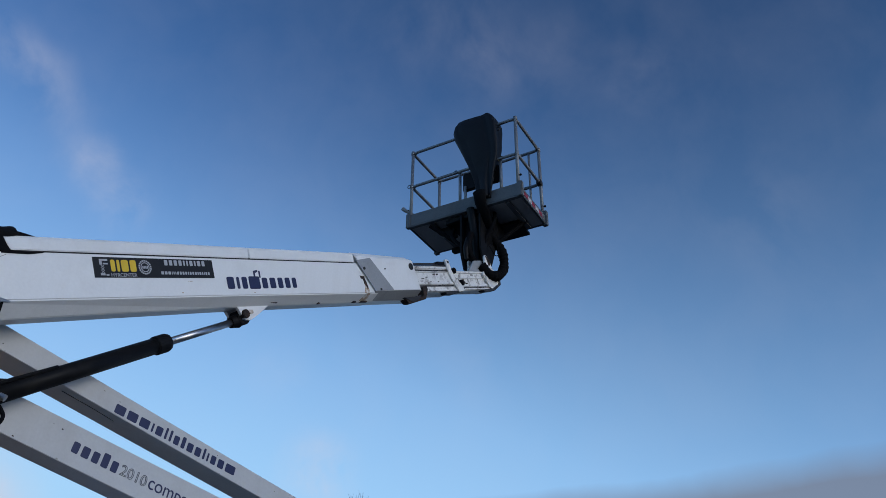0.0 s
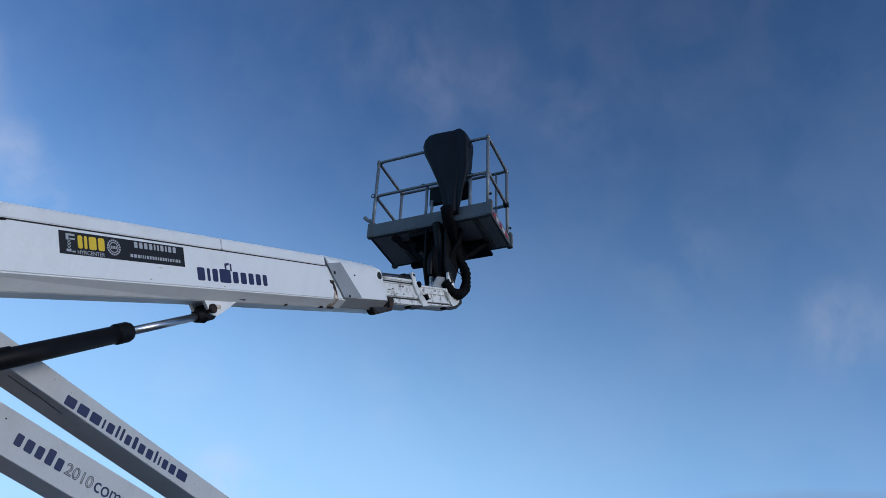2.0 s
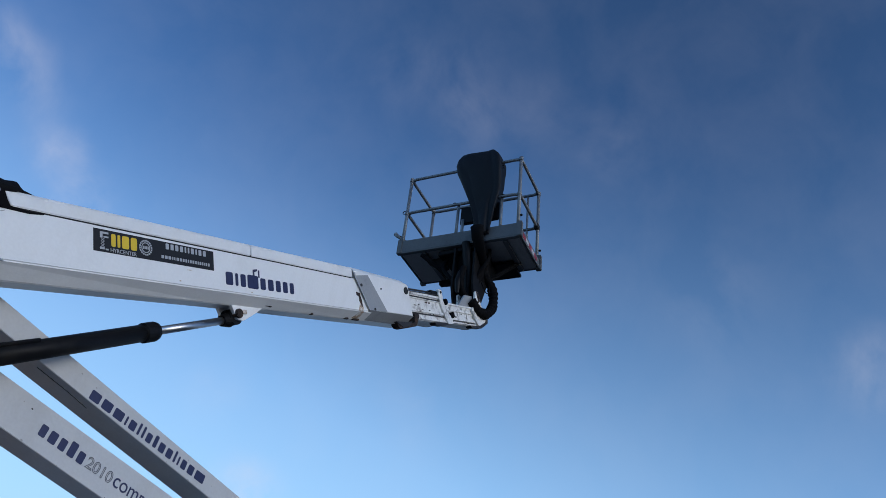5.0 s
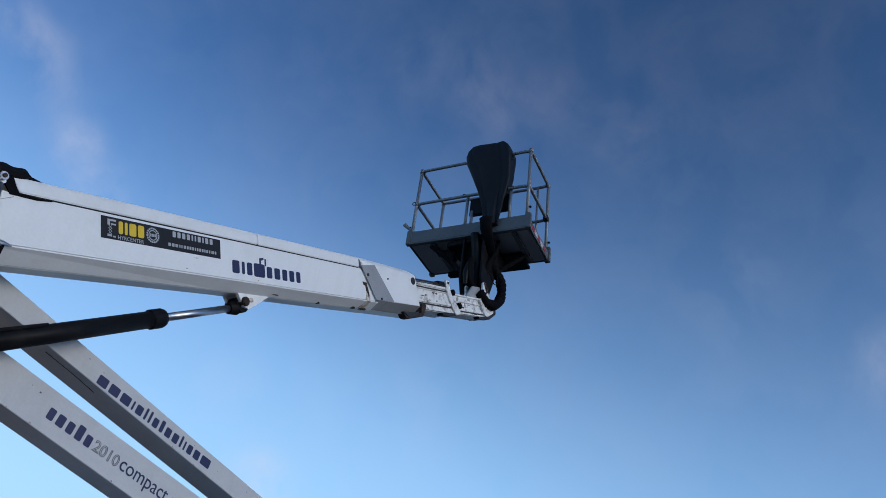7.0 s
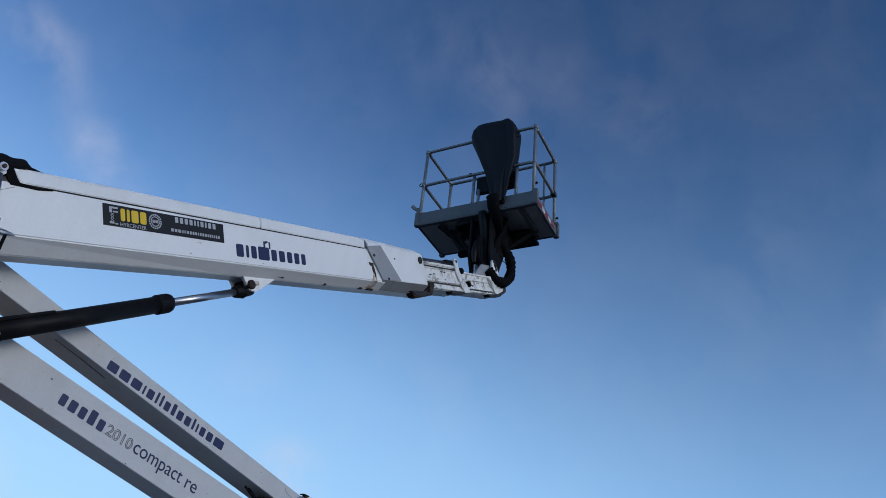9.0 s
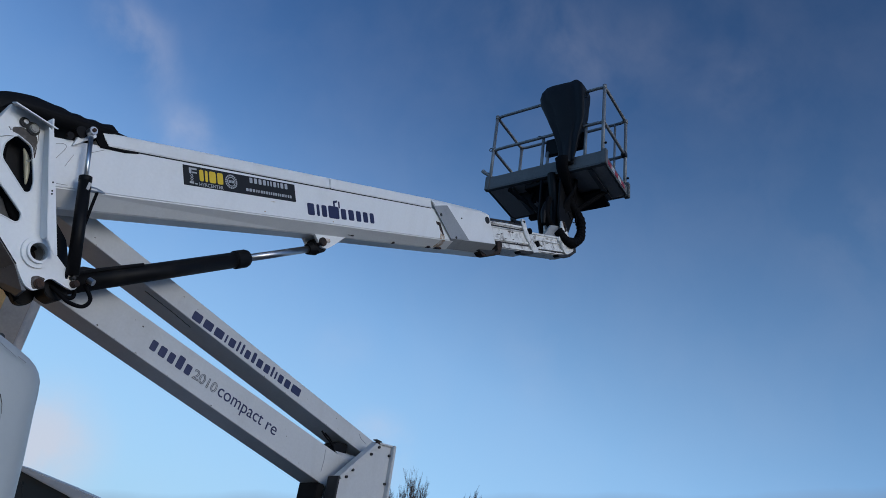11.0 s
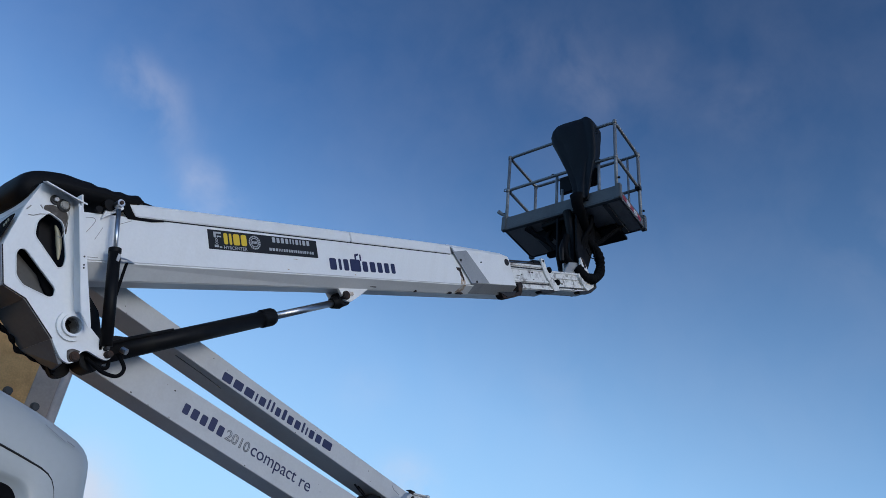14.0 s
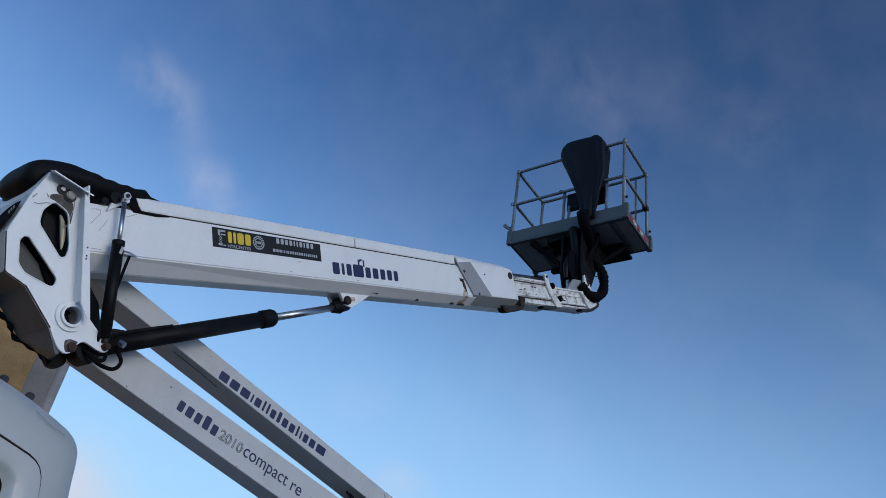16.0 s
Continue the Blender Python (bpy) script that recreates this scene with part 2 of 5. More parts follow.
def framed(ax, az):
    """A place of its own for a group: x and z follow from (x, y, z, 1), y stays."""
    return lambda x, y, z: Vector((ax[0] * x + ax[1] * y + ax[2] * z + ax[3], y, az[0] * x + az[1] * y + az[2] * z + az[3]))


GE = framed((1.0365, -0.0875, -0.0115, 0.2743), (-0.0207, -0.0193, 1.0664, -0.1305))     # elbow
GT = framed((0.9399, -0.0710, -0.0038, 0.4370), (-0.0058, 0.0084, 1.0099, -0.0923))      # turret
GB = framed((1.0028, -0.0931, -0.0125, 0.3563), (0.0063, 0.0012, 1.0447, -0.1854))       # truck body
GC = framed((1.1125, -0.1139, -0.0124, 0.2725), (0.0017, -0.0159, 1.1401, -0.3326))      # cab close by
GX = framed((1.0145, -0.0772, -0.0117, 0.2634), (-0.0084, -0.0016, 1.0397, -0.1313))     # box body


def T1(s, y, h):
    """Boom coordinates of the outer telescope section, drawn in a little."""
    return B(s - 0.13, y, h - 0.005)


def T2(s, y, h):
    return B(s - 0.265, y, h - 0.012)


def GS(x, y, z):
    """Carrier of the platform at the telescope's end."""
    return Vector((x - 0.24, y + 0.013, z - 0.137))


def loft(bm, rings, closed=True, caps=True):
    """A skin over rings of points."""
    vs = [[bm.verts.new(p) for p in r] for r in rings]
    n = len(vs[0])
    for a, b in zip(vs, vs[1:]):
        for i in range(n if closed else n - 1):
            bm.faces.new((a[i], a[(i + 1) % n], b[(i + 1) % n], b[i]))
    if caps:
        bm.faces.new(vs[0][::-1])
        bm.faces.new(vs[-1])
    return bm


def bevel(bm, w, angle=25, seg=2):
    bmesh.ops.recalc_face_normals(bm, faces=bm.faces)
    edges = [e for e in bm.edges if len(e.link_faces) == 2 and e.calc_face_angle(0) > radians(angle)]
    bmesh.ops.bevel(bm, geom=edges, offset=w, segments=seg, affect="EDGES", clamp_overlap=True)
    return bm


def prism(f, poly, y0, y1, w=0.0):
    """A flat outline (u, v) between two depths, placed by f(u, y, v)."""
    bm = bmesh.new()
    loft(bm, [[f(u, y0, v) for u, v in poly], [f(u, y1, v) for u, v in poly]])
    return bevel(bm, w) if w else bm


def box(f, u0, u1, y0, y1, v0, v1, w=0.0):
    return prism(f, [(u0, v0), (u1, v0), (u1, v1), (u0, v1)], y0, y1, w)


def tube(points, r, n=12, smooth_path=False, bm=None, caps=True):
    """A round bar along a path; r is a number or one for each point."""
    bm = bm or bmesh.new()
    pts = [Vector(p) for p in points]
    if smooth_path:
        pts = catmull(pts, 6)
    rs = r if isinstance(r, (list, tuple)) else [r] * len(pts)
    if len(rs) != len(pts):
        rs = [float(q) for q in np.interp(np.linspace(0, 1, len(pts)), np.linspace(0, 1, len(rs)), rs)]
    up = None
    rings = []
    for i, p in enumerate(pts):
        d = (pts[min(i + 1, len(pts) - 1)] - pts[max(i - 1, 0)]).normalized()
        if up is None:
            up = Vector((0, 0, 1)) if abs(d.z) < 0.9 else Vector((1, 0, 0))
        side = d.cross(up).normalized()
        up = side.cross(d).normalized()
        rings.append([p + rs[i] * (math.cos(a) * side + math.sin(a) * up) for a in [2 * math.pi * k / n for k in range(n)]])
    return loft(bm, rings, True, caps)


def catmull(pts, k):
    out = []
    for i in range(len(pts) - 1):
        p0, p1, p2, p3 = pts[max(i - 1, 0)], pts[i], pts[i + 1], pts[min(i + 2, len(pts) - 1)]
        for j in range(k):
            t = j / k
            out.append(0.5 * (2 * p1 + (p2 - p0) * t + (2 * p0 - 5 * p1 + 4 * p2 - p3) * t * t + (3 * p1 - p0 - 3 * p2 + p3) * t ** 3))
    return out + [pts[-1]]


def rounded(poly, r, k=4):
    """An outline with its corners rounded."""
    out = []
    n = len(poly)
    for i in range(n):
        a, b, c = Vector(poly[i - 1]), Vector(poly[i]), Vector(poly[(i + 1) % n])
        d0, d1 = (a - b), (c - b)
        q = min(r, d0.length * 0.45, d1.length * 0.45)
        p0, p1 = b + d0.normalized() * q, b + d1.normalized() * q
        for j in range(k + 1):
            t = j / k
            v = p0 * (1 - t) ** 2 + 2 * b * t * (1 - t) + p1 * t * t
            out.append((v.x, v.y))
    return out


def disc(f, u, v, r, y0, y1, n=20, w=0.0):
    return prism(f, [(u + r * math.cos(2 * math.pi * i / n), v + r * math.sin(2 * math.pi * i / n)) for i in range(n)], y0, y1, w)


def add(bm, other):
    """Puts a second bmesh into the first."""
    me = bpy.data.meshes.new("tmp")
    other.to_mesh(me)
    other.free()
    bm.from_mesh(me)
    bpy.data.meshes.remove(me)
    return bm


def plate_with_holes(f, outer, holes, y0, y1):
    """A plate with openings through it; a bare skin where both depths are the same."""
    bm = bmesh.new()
    edges = []
    for ring in [outer] + holes:
        vs = [bm.verts.new(f(u, y0, v)) for u, v in ring]
        edges += [bm.edges.new((vs[i], vs[(i + 1) % len(vs)])) for i in range(len(vs))]
    bmesh.ops.triangle_fill(bm, use_beauty=True, use_dissolve=False, edges=edges)
    if y1 == y0:
        return bm
    made = bmesh.ops.extrude_face_region(bm, geom=list(bm.faces))
    step = f(0, y1, 0) - f(0, y0, 0)
    bmesh.ops.translate(bm, verts=[v for v in made["geom"] if isinstance(v, bmesh.types.BMVert)], vec=step)
    return bm


def lettering(name, text, f, u, v, size, y, mat, parent, slope=0.0, label="", width=0.0, outline=0.0):
    """Raised print in the built-in font on an upright face; u, v: its lower left corner; f places it; width: its whole length."""
    cu = bpy.data.curves.new("type", "FONT")
    cu.body, cu.size, cu.extrude = text, size, 0.0
    if outline:
        cu.fill_mode, cu.bevel_depth, cu.bevel_resolution = "NONE", outline, 0
    tmp = bpy.data.objects.new("type", cu)
    scene.collection.objects.link(tmp)
    bpy.context.view_layer.update()
    me = bpy.data.meshes.new_from_object(tmp.evaluated_get(bpy.context.evaluated_depsgraph_get()))
    bpy.data.objects.remove(tmp)
    bpy.data.curves.remove(cu)
    bm = bmesh.new()
    bm.from_mesh(me)
    bpy.data.meshes.remove(me)
    xs = [w.co.x for w in bm.verts]
    left, squeeze = min(xs), width / (max(xs) - min(xs))
    c, s_ = math.cos(slope), math.sin(slope)
    for w in bm.verts:
        x0, y0 = (w.co.x - left) * squeeze, w.co.y
        w.co = f(u + x0 * c - y0 * s_, y - w.co.z * 0.3, v + x0 * s_ + y0 * c)
    if outline:
        return part(name, bm, mat, parent, label)
    made = bmesh.ops.extrude_face_region(bm, geom=list(bm.faces))
    bmesh.ops.translate(bm, verts=[q for q in made["geom"] if isinstance(q, bmesh.types.BMVert)], vec=Vector((0, 0.0015, 0)))
    return part(name, bm, mat, parent, label)


def bars(name, widths, f, u, v, height, y, mat, parent, slope=0.0, gap=0.25, label="", tall=(), width=0.0):
    """A row of plain bars the size of print that is not spelled out. widths: in shares of the height; a negative one is a space. width: the whole row's length."""
    k = width / (sum(abs(w) + (gap if w > 0 else 0) for w in widths) - gap) / height if width else 1.0
    c, s_ = math.cos(slope), math.sin(slope)
    x = 0.0
    for i, w in enumerate(widths):
        if w > 0:
            hh = height * (1.3 if i in tall else 1.0)
            ring = rounded([(x, 0), (x + w * height * k, 0), (x + w * height * k, hh), (x, hh)], height * 0.14, 2)
            part(name, prism(lambda a, yy, b: f(u + a * c - b * s_, yy, v + a * s_ + b * c), ring, y, y + 0.0015), mat, parent, label)
            x += (w + gap) * height * k
        else:
            x += -w * height * k


# ---- ground ----
bm = bmesh.new()
bmesh.ops.create_grid(bm, x_segments=8, y_segments=8, size=1800)
ground = part("ground", bm, M_ASPHALT)
tagged(ground, "dark weathered asphalt yard", "ground", kind="structure")

# ---- boom lift ----
lift = thing("boom_lift", (3.2, 3.5, 0), "white truck-mounted boom lift with its telescopic boom raised", "boom lift")
YN, YF = 3.25, 3.55          # boom faces


def build_boom():
    sec = lambda d: [(YN, 2.456 - d * 0.2), (YN + 0.09, 2.403 - d), (YF - 0.09, 2.403 - d), (YF, 2.456 - d * 0.2), (YF, 2.704), (YN, 2.704)]
    bm = bmesh.new()
    loft(bm, [[B(s, y, h) for y, h in sec(d)] for s, d in ((2.56, 0.030), (4.2, 0.006), (5.80, 0.0))])
    boom = part("main_boom", bevel(bm, 0.006), M_WHITE, lift, "white painted boom box with chamfered lower edges")
    # long lid along the top, in two lengths
    lid = [(YN - 0.001, 2.7075), (YN - 0.001, 2.770), (YN + 0.014, 2.787), (YF - 0.014, 2.787), (YF + 0.001, 2.770), (YF + 0.001, 2.7075)]
    for s0, s1, k in ((2.876, 4.452, 0.037), (4.457, 5.568, 0.0)):
        bm = bmesh.new()
        loft(bm, [[B(s0 - k * (h - 2.711) / 0.076, y, h) for y, h in lid], [B(s1, y, h) for y, h in lid]])
        part("boom_lid", bevel(bm, 0.004), M_WHITE, boom)
    bm = box(B, 2.86, 5.56, YN + 0.004, YF - 0.004, 2.70, 2.716)
    part("lid_joint", bm, M_SEAM, boom)
    # nose cap
    bm = bmesh.new()
    p = 0.013
    nose = [(YN - p, 2.470), (YN + 0.085, 2.407), (YF - 0.085, 2.407), (YF + p, 2.470), (YF + p, 2.755), (YF - 0.03, 2.798), (YN + 0.03, 2.798), (YN - p, 2.755)]
    slant = lambda h: 5.570 + (2.72 - min(h, 2.72)) * 0.70
    tip = lambda h: 6.410 - max(0, h - 2.73) * 1.6
    loft(bm, [[B(slant(h), y, h) for y, h in nose], [B(tip(h), y, h if h < 2.75 else h - 0.02) for y, h in nose]])
    cap = part("boom_nose", bevel(bm, 0.006), M_WHITE, lift, "white nose cover with a grey slanting band")
    ring = [(5.574, 2.720), (5.758, 2.745), (6.000, 2.476), (5.745, 2.468)]
    part("band", prism(B, ring, YN - p - 0.003, YN - p + 0.002), M_GREY, cap, "grey slanting painted band")
    ring = [(5.745, 2.468), (6.405, 2.472), (6.405, 2.410), (5.80, 2.410)]
    bm = bmesh.new()
    loft(bm, [[B(u, YN - p - 0.003 + (2.47 - v) * 1.556, v) for u, v in ring], [B(u, YN - p + 0.004 + (2.47 - v) * 1.556, v) for u, v in ring]])
    part("band", bm, M_GREY, cap)
    for s, h, r in ((5.655, 2.655, 0.012), (5.82, 2.482, 0.010), (5.934, 2.655, 0.006)):
        part("bolt", disc(B, s, h, r, YN - p - 0.008, YN, 12), M_DARK, cap)
    # flat black disc in place of a hole and its dark inside
    part("nose_hole", disc(B, 6.325, 2.682, 0.031, YN - p - 0.006, YN, 18), M_SEAM, cap, "dark disc standing for a round hole")
    # worn shoe under the nose
    ring = rounded([(6.15, 2.40), (6.18, 2.362), (6.24, 2.358), (6.47, 2.392), (6.535, 2.485), (6.51, 2.52), (6.455, 2.50), (6.44, 2.42), (6.30, 2.395)], 0.015, 3)
    part("nose_shoe", prism(B, ring, YN - 0.004, YN + 0.06, 0.004), M_RUST, cap, "rusty worn slide shoe")
    bm = prism(B, rounded([(6.13, 2.41), (6.24, 2.366), (6.34, 2.385), (6.40, 2.43), (6.30, 2.415)], 0.01), YN - 0.010, YN + 0.02, 0.003)
    part("shoe_guard", bm, M_DARK, cap)
    # rust runs
    for ring in ([(5.596, 2.602), (5.612, 2.596), (5.655, 2.596), (5.652, 2.575), (5.664, 2.548), (5.676, 2.498), (5.662, 2.484), (5.652, 2.512), (5.634, 2.530), (5.630, 2.568), (5.604, 2.574)],):
        part("rust_patch", prism(B, rounded(ring, 0.006, 2), YN - 0.002, YN + 0.003), M_RUST, boom, "dark rust patch with runs")
    ring = [(5.640, 2.53), (5.666, 2.53), (5.686, 2.478), (5.675, 2.458), (5.615, 2.458), (5.632, 2.49)]
    part("rust_stain", prism(B, rounded(ring, 0.01, 2), YN - 0.001, YN + 0.003), M_STAIN, boom)
    ring = [(5.640, 2.455), (5.690, 2.455), (5.705, 2.432), (5.690, 2.412), (5.610, 2.410), (5.628, 2.430)]
    bm = bmesh.new()
    loft(bm, [[B(u, YN - 0.0015 + d + (2.456 - v) * 1.698, v) for u, v in rounded(ring, 0.008, 2)] for d in (0, 0.004)])
    part("rust_stain", bm, M_STAIN, boom)
    for s0, s1 in ((5.53, 5.58), (5.63, 5.72), (5.12, 5.15)):
        bm = prism(B, rounded([(s0, 2.401), (s1, 2.400), (s1 - 0.01, 2.414), ((s0 + s1) / 2, 2.420), (s0 + 0.01, 2.412)], 0.004, 2), YN + 0.072, YN + 0.092)
        part("rust_stain", bm, M_RUST, boom)
    # scratches and small marks
    for s, h, l in ((3.92, 2.545, 0.035), (3.86, 2.475, 0.012), (4.44, 2.47, 0.01)):
        part("scratch", box(B, s, s + l, YN - 0.0012, YN + 0.002, h, h + 0.006), M_STAIN, boom)
    # stickers and print
    st = part("sticker", prism(B, [(3.308, 2.567), (4.127, 2.569), (4.127, 2.685), (3.308, 2.684)], YN - 0.0015, YN + 0.002), M_STICKER, boom, "black advertising sticker with yellow and silver print")
    ys = YN - 0.0035
    bars("sticker_logo", [0.34, 0.22, 0.56, 0.50], B, 3.412, 2.602, 0.068, ys, M_YELLOW, st, 0.0, 0.14, "yellow block print", (), 0.160)
    lettering("sticker_print", "HYRCENTER", B, 3.408, 2.573, 0.029, ys, M_SILVER, st, 0.0, "", 0.162)
    bm = bmesh.new()
    for i in range(18):
        a0, a1 = 2 * math.pi * i / 18, 2 * math.pi * (i + 0.72) / 18
        add(bm, prism(B, [(3.63 + r * math.cos(a), 2.630 + r * math.sin(a)) for r, a in ((0.034, a0), (0.043, a0), (0.043, a1), (0.034, a1))], ys, ys + 0.001))
    for i in range(24):
        a0, a1 = 2 * math.pi * i / 24, 2 * math.pi * (i + 1) / 24
        add(bm, prism(B, [(3.63 + r * math.cos(a), 2.630 + r * math.sin(a)) for r, a in ((0.024, a0), (0.029, a0), (0.029, a1), (0.024, a1))], ys, ys + 0.001))
    for i in range(4):
        add(bm, box(B, 3.612 + 0.010 * i, 3.619 + 0.010 * i, ys, ys + 0.001, 2.622, 2.638))
    part("sticker_seal", bm, M_SILVER, st)
    bm = bmesh.new()
    for u0, u1, v0, v1 in ((3.345, 3.395, 2.662, 2.672), (3.345, 3.360, 2.640, 2.662), (3.366, 3.395, 2.642, 2.650), (3.345, 3.372, 2.580, 2.592), (3.378, 3.395, 2.578, 2.586)):
        add(bm, box(B, u0, u1, ys, ys + 0.001, v0, v1))
    for i in range(3):
        for k in (0, 1):
            a, b = (3.350, 3.368) if k else (3.368, 3.350)
            z0 = 2.594 + 0.015 * i
            add(bm, prism(B, [(a, z0), (a + 0.004, z0), (b + 0.004, z0 + 0.014), (b, z0 + 0.014)], ys - 0.0003 * k, ys + 0.001))
    part("sticker_icon", bm, M_SILVER, st)
    bars("sticker_print", [0.6, 0.6, 0.6, 0.6, 0.3, 0.3, 0.6, 0.3, 0.6, 0.6], B, 3.766, 2.644, 0.033, ys, M_SILVER, st, 0.0, 0.34, "", (), 0.298)
    bars("sticker_print", [0.75, 0.75, 0.75, 0.2, 0.3, 0.2, 0.55, 0.55, 0.55, 0.5, 0.35, 0.5, 0.55, 0.5, 0.35, 0.55, 0.35, 0.2, 0.5, 0.5], B, 3.735, 2.589, 0.018, ys, M_SILVER, st, 0.0, 0.30, "", (), 0.356)
    # maker's mark: seven plain blocks and a hook between them
    bars("maker_mark", [0.56, 0.22, 0.42], B, 4.222, 2.498, 0.080, YN - 0.002, M_BLUE, boom, 0.006, 0.20, "dark blue block print", (), 0.172)
    bars("maker_mark", [0.85], B, 4.410, 2.497, 0.086, YN - 0.002, M_BLUE, boom, 0.0, 0.1, "", (), 0.098)
    ring = [(4.462, 2.535), (4.475, 2.535), (4.475, 2.605), (4.500, 2.615), (4.500, 2.628), (4.462, 2.62)]
    part("maker_mark", prism(B, ring, YN - 0.0025, YN), M_BLUE, boom)
    part("maker_mark", box(B, 4.510, 4.522, YN - 0.0022, YN, 2.575, 2.622), M_BLUE, boom)
    bars("maker_mark", [0.50, 0.54, 0.48, 0.48, 0.42], B, 4.528, 2.500, 0.074, YN - 0.002, M_BLUE, boom, 0.008, 0.24, "", (), 0.330)
    # lug for the lifting ram, with its pin
    ring = [(4.337, 2.425), (4.690, 2.422), (4.655, 2.415), (4.53, 2.346), (4.445, 2.306), (4.395, 2.316)]
    for y in (YN + 0.085, YF - 0.107):
        part("ram_lug", prism(B, rounded(ring, 0.02, 3), y, y + 0.022, 0.003), M_WHITE, boom, "white triangular lug")
    part("rust_stain", prism(B, rounded([(4.635, 2.416), (4.700, 2.412), (4.690, 2.424), (4.662, 2.432), (4.638, 2.424)], 0.006, 2), YN + 0.060, YN + 0.108), M_RUST, boom)
    pin = part("ram_pin", disc(B, 4.408, 2.351, 0.030, YN + 0.068, YF - 0.07, 20, 0.004), M_RUST, boom, "worn steel pin")
    part("pin_keeper", box(B, 4.42, 4.475, YN + 0.072, YN + 0.086, 2.351, 2.376, 0.003), M_STAIN, boom)
    return boom


boom = build_boom()


def build_telescope():
    y0, y1 = YN + 0.045, YF - 0.045
    t1 = part("telescope_section", box(T1, 6.3, 7.24, y0, y1, 2.470, 2.712, 0.006), M_WORN, lift, "worn white inner boom section with chipped paint")
    for h, hh, s0, s1 in ((2.690, 0.022, 6.46, 7.16), (2.542, 0.020, 6.5, 7.22), (2.476, 0.012, 6.46, 7.24), (2.655, 0.008, 6.46, 7.14)):
        part("side_rail", box(T1, s0, s1, y0 - 0.012, y0 + 0.002, h, h + hh, 0.002), M_WORN, t1)
    part("rail_groove", box(T1, 6.5, 7.2, y0 - 0.004, y0 + 0.002, 2.522, 2.534), M_DARK, t1)
    part("rail_groove", box(T1, 6.5, 7.14, y0 - 0.004, y0 + 0.002, 2.668, 2.680), M_DARK, t1)
    for s, h, l, k in ((6.50, 2.56, 0.05, 0.03), (6.58, 2.56, 0.03, 0.016), (6.74, 2.60, 0.03, 0.018), (6.80, 2.555, 0.03, 0.02), (6.93, 2.562, 0.02, 0.015)):
        part("bracket", box(T1, s, s + l * 0.7, y0 - 0.012, y0, h, h + k * 0.7, 0.002), M_GRIME, t1)
    for h, y in ((2.738, y0 + 0.03), (2.724, y0 + 0.005), (2.706, y0 - 0.008)):
        part("service_pipe", tube([T1(6.55, y, h + 0.004), T1(7.14, y, h + 0.018)], 0.006, 8), M_DARK, t1)
    part("pipe_block", box(T1, 7.00, 7.13, y0 - 0.005, y0 + 0.06, 2.722, 2.765, 0.006), M_BLACK, t1)
    ring = rounded([(7.125, 2.785), (7.185, 2.778), (7.195, 2.68), (7.245, 2.605), (7.345, 2.52), (7.36, 2.475), (7.25, 2.465), (7.20, 2.53), (7.14, 2.64), (7.115, 2.70)], 0.01, 2)
    part("collar", prism(T1, ring, y0 - 0.020, y0 + 0.01, 0.003), M_WORN, t1)
    part("collar_shoe", prism(T1, rounded([(7.0, 2.468), (7.02, 2.446), (7.16, 2.444), (7.33, 2.468), (7.38, 2.50), (7.34, 2.52), (7.28, 2.48)], 0.01, 2), y0 - 0.015, y0 + 0.05, 0.003), M_DARK, t1)
    part("pipe_clamp", disc(T1, 7.155, 2.755, 0.013, y0 - 0.030, y0 + 0.02, 12, 0.003), M_DARK, t1)
    for s, h, r in ((7.232, 2.672, 0.030), (7.34, 2.555, 0.030)):
        part("roller", disc(T1, s, h, r, y0 - 0.036, y0 + 0.02, 16, 0.006), M_RUBBER, t1, "black rubber roller")
    t2 = part("telescope_section", box(T2, 7.1, 8.16, y0 + 0.022, y1 - 0.022, 2.495, 2.688, 0.006), M_WORN, lift, "worn white innermost boom section with rust marks")
    for h, hh, s0, s1 in ((2.668, 0.018, 7.22, 8.02), (2.530, 0.022, 7.38, 8.06), (2.500, 0.010, 7.3, 8.1), (2.612, 0.006, 7.3, 8.0)):
        part("side_rail", box(T2, s0, s1, y0 + 0.010, y0 + 0.024, h, h + hh, 0.002), M_WORN, t2)
    part("rail_groove", box(T2, 7.36, 8.04, y0 + 0.018, y0 + 0.024, 2.520, 2.528), M_DARK, t2)
    for s, h, l, k in ((7.50, 2.615, 0.035, 0.04), (7.66, 2.58, 0.02, 0.05), (7.86, 2.56, 0.015, 0.05), (7.58, 2.57, 0.04, 0.012), (7.40, 2.67, 0.06, 0.01), (7.74, 2.64, 0.05, 0.02)):
        part("rust_patch", box(T2, s, s + l, y0 + 0.0195, y0 + 0.024, h, h + k, 0.002), M_GRIME, t2)
    rng = random.Random(5)
    for f_, sec, sa, sb, face in ((T1, t1, 6.56, 7.12, y0), (T2, t2, 7.42, 7.98, y0 + 0.022)):
        for i in range(13):
            a, h = rng.uniform(sa, sb), rng.choice((2.515, 2.536, 2.564, 2.60, 2.64, 2.664)) + rng.uniform(-0.006, 0.006)
            l, k = rng.uniform(0.012, 0.075), rng.uniform(0.004, 0.013)
            ring = rounded([(a, h), (a + l * 0.6, h - k * 0.5), (a + l, h + k * 0.2), (a + l * 0.8, h + k), (a + l * 0.2, h + k * 0.8)], 0.003, 2)
            part("chipped_paint", prism(f_, ring, face - 0.0016, face + 0.002), M_RUST if i % 3 == 0 else M_GREASE if i % 3 == 1 else M_DARK, sec)
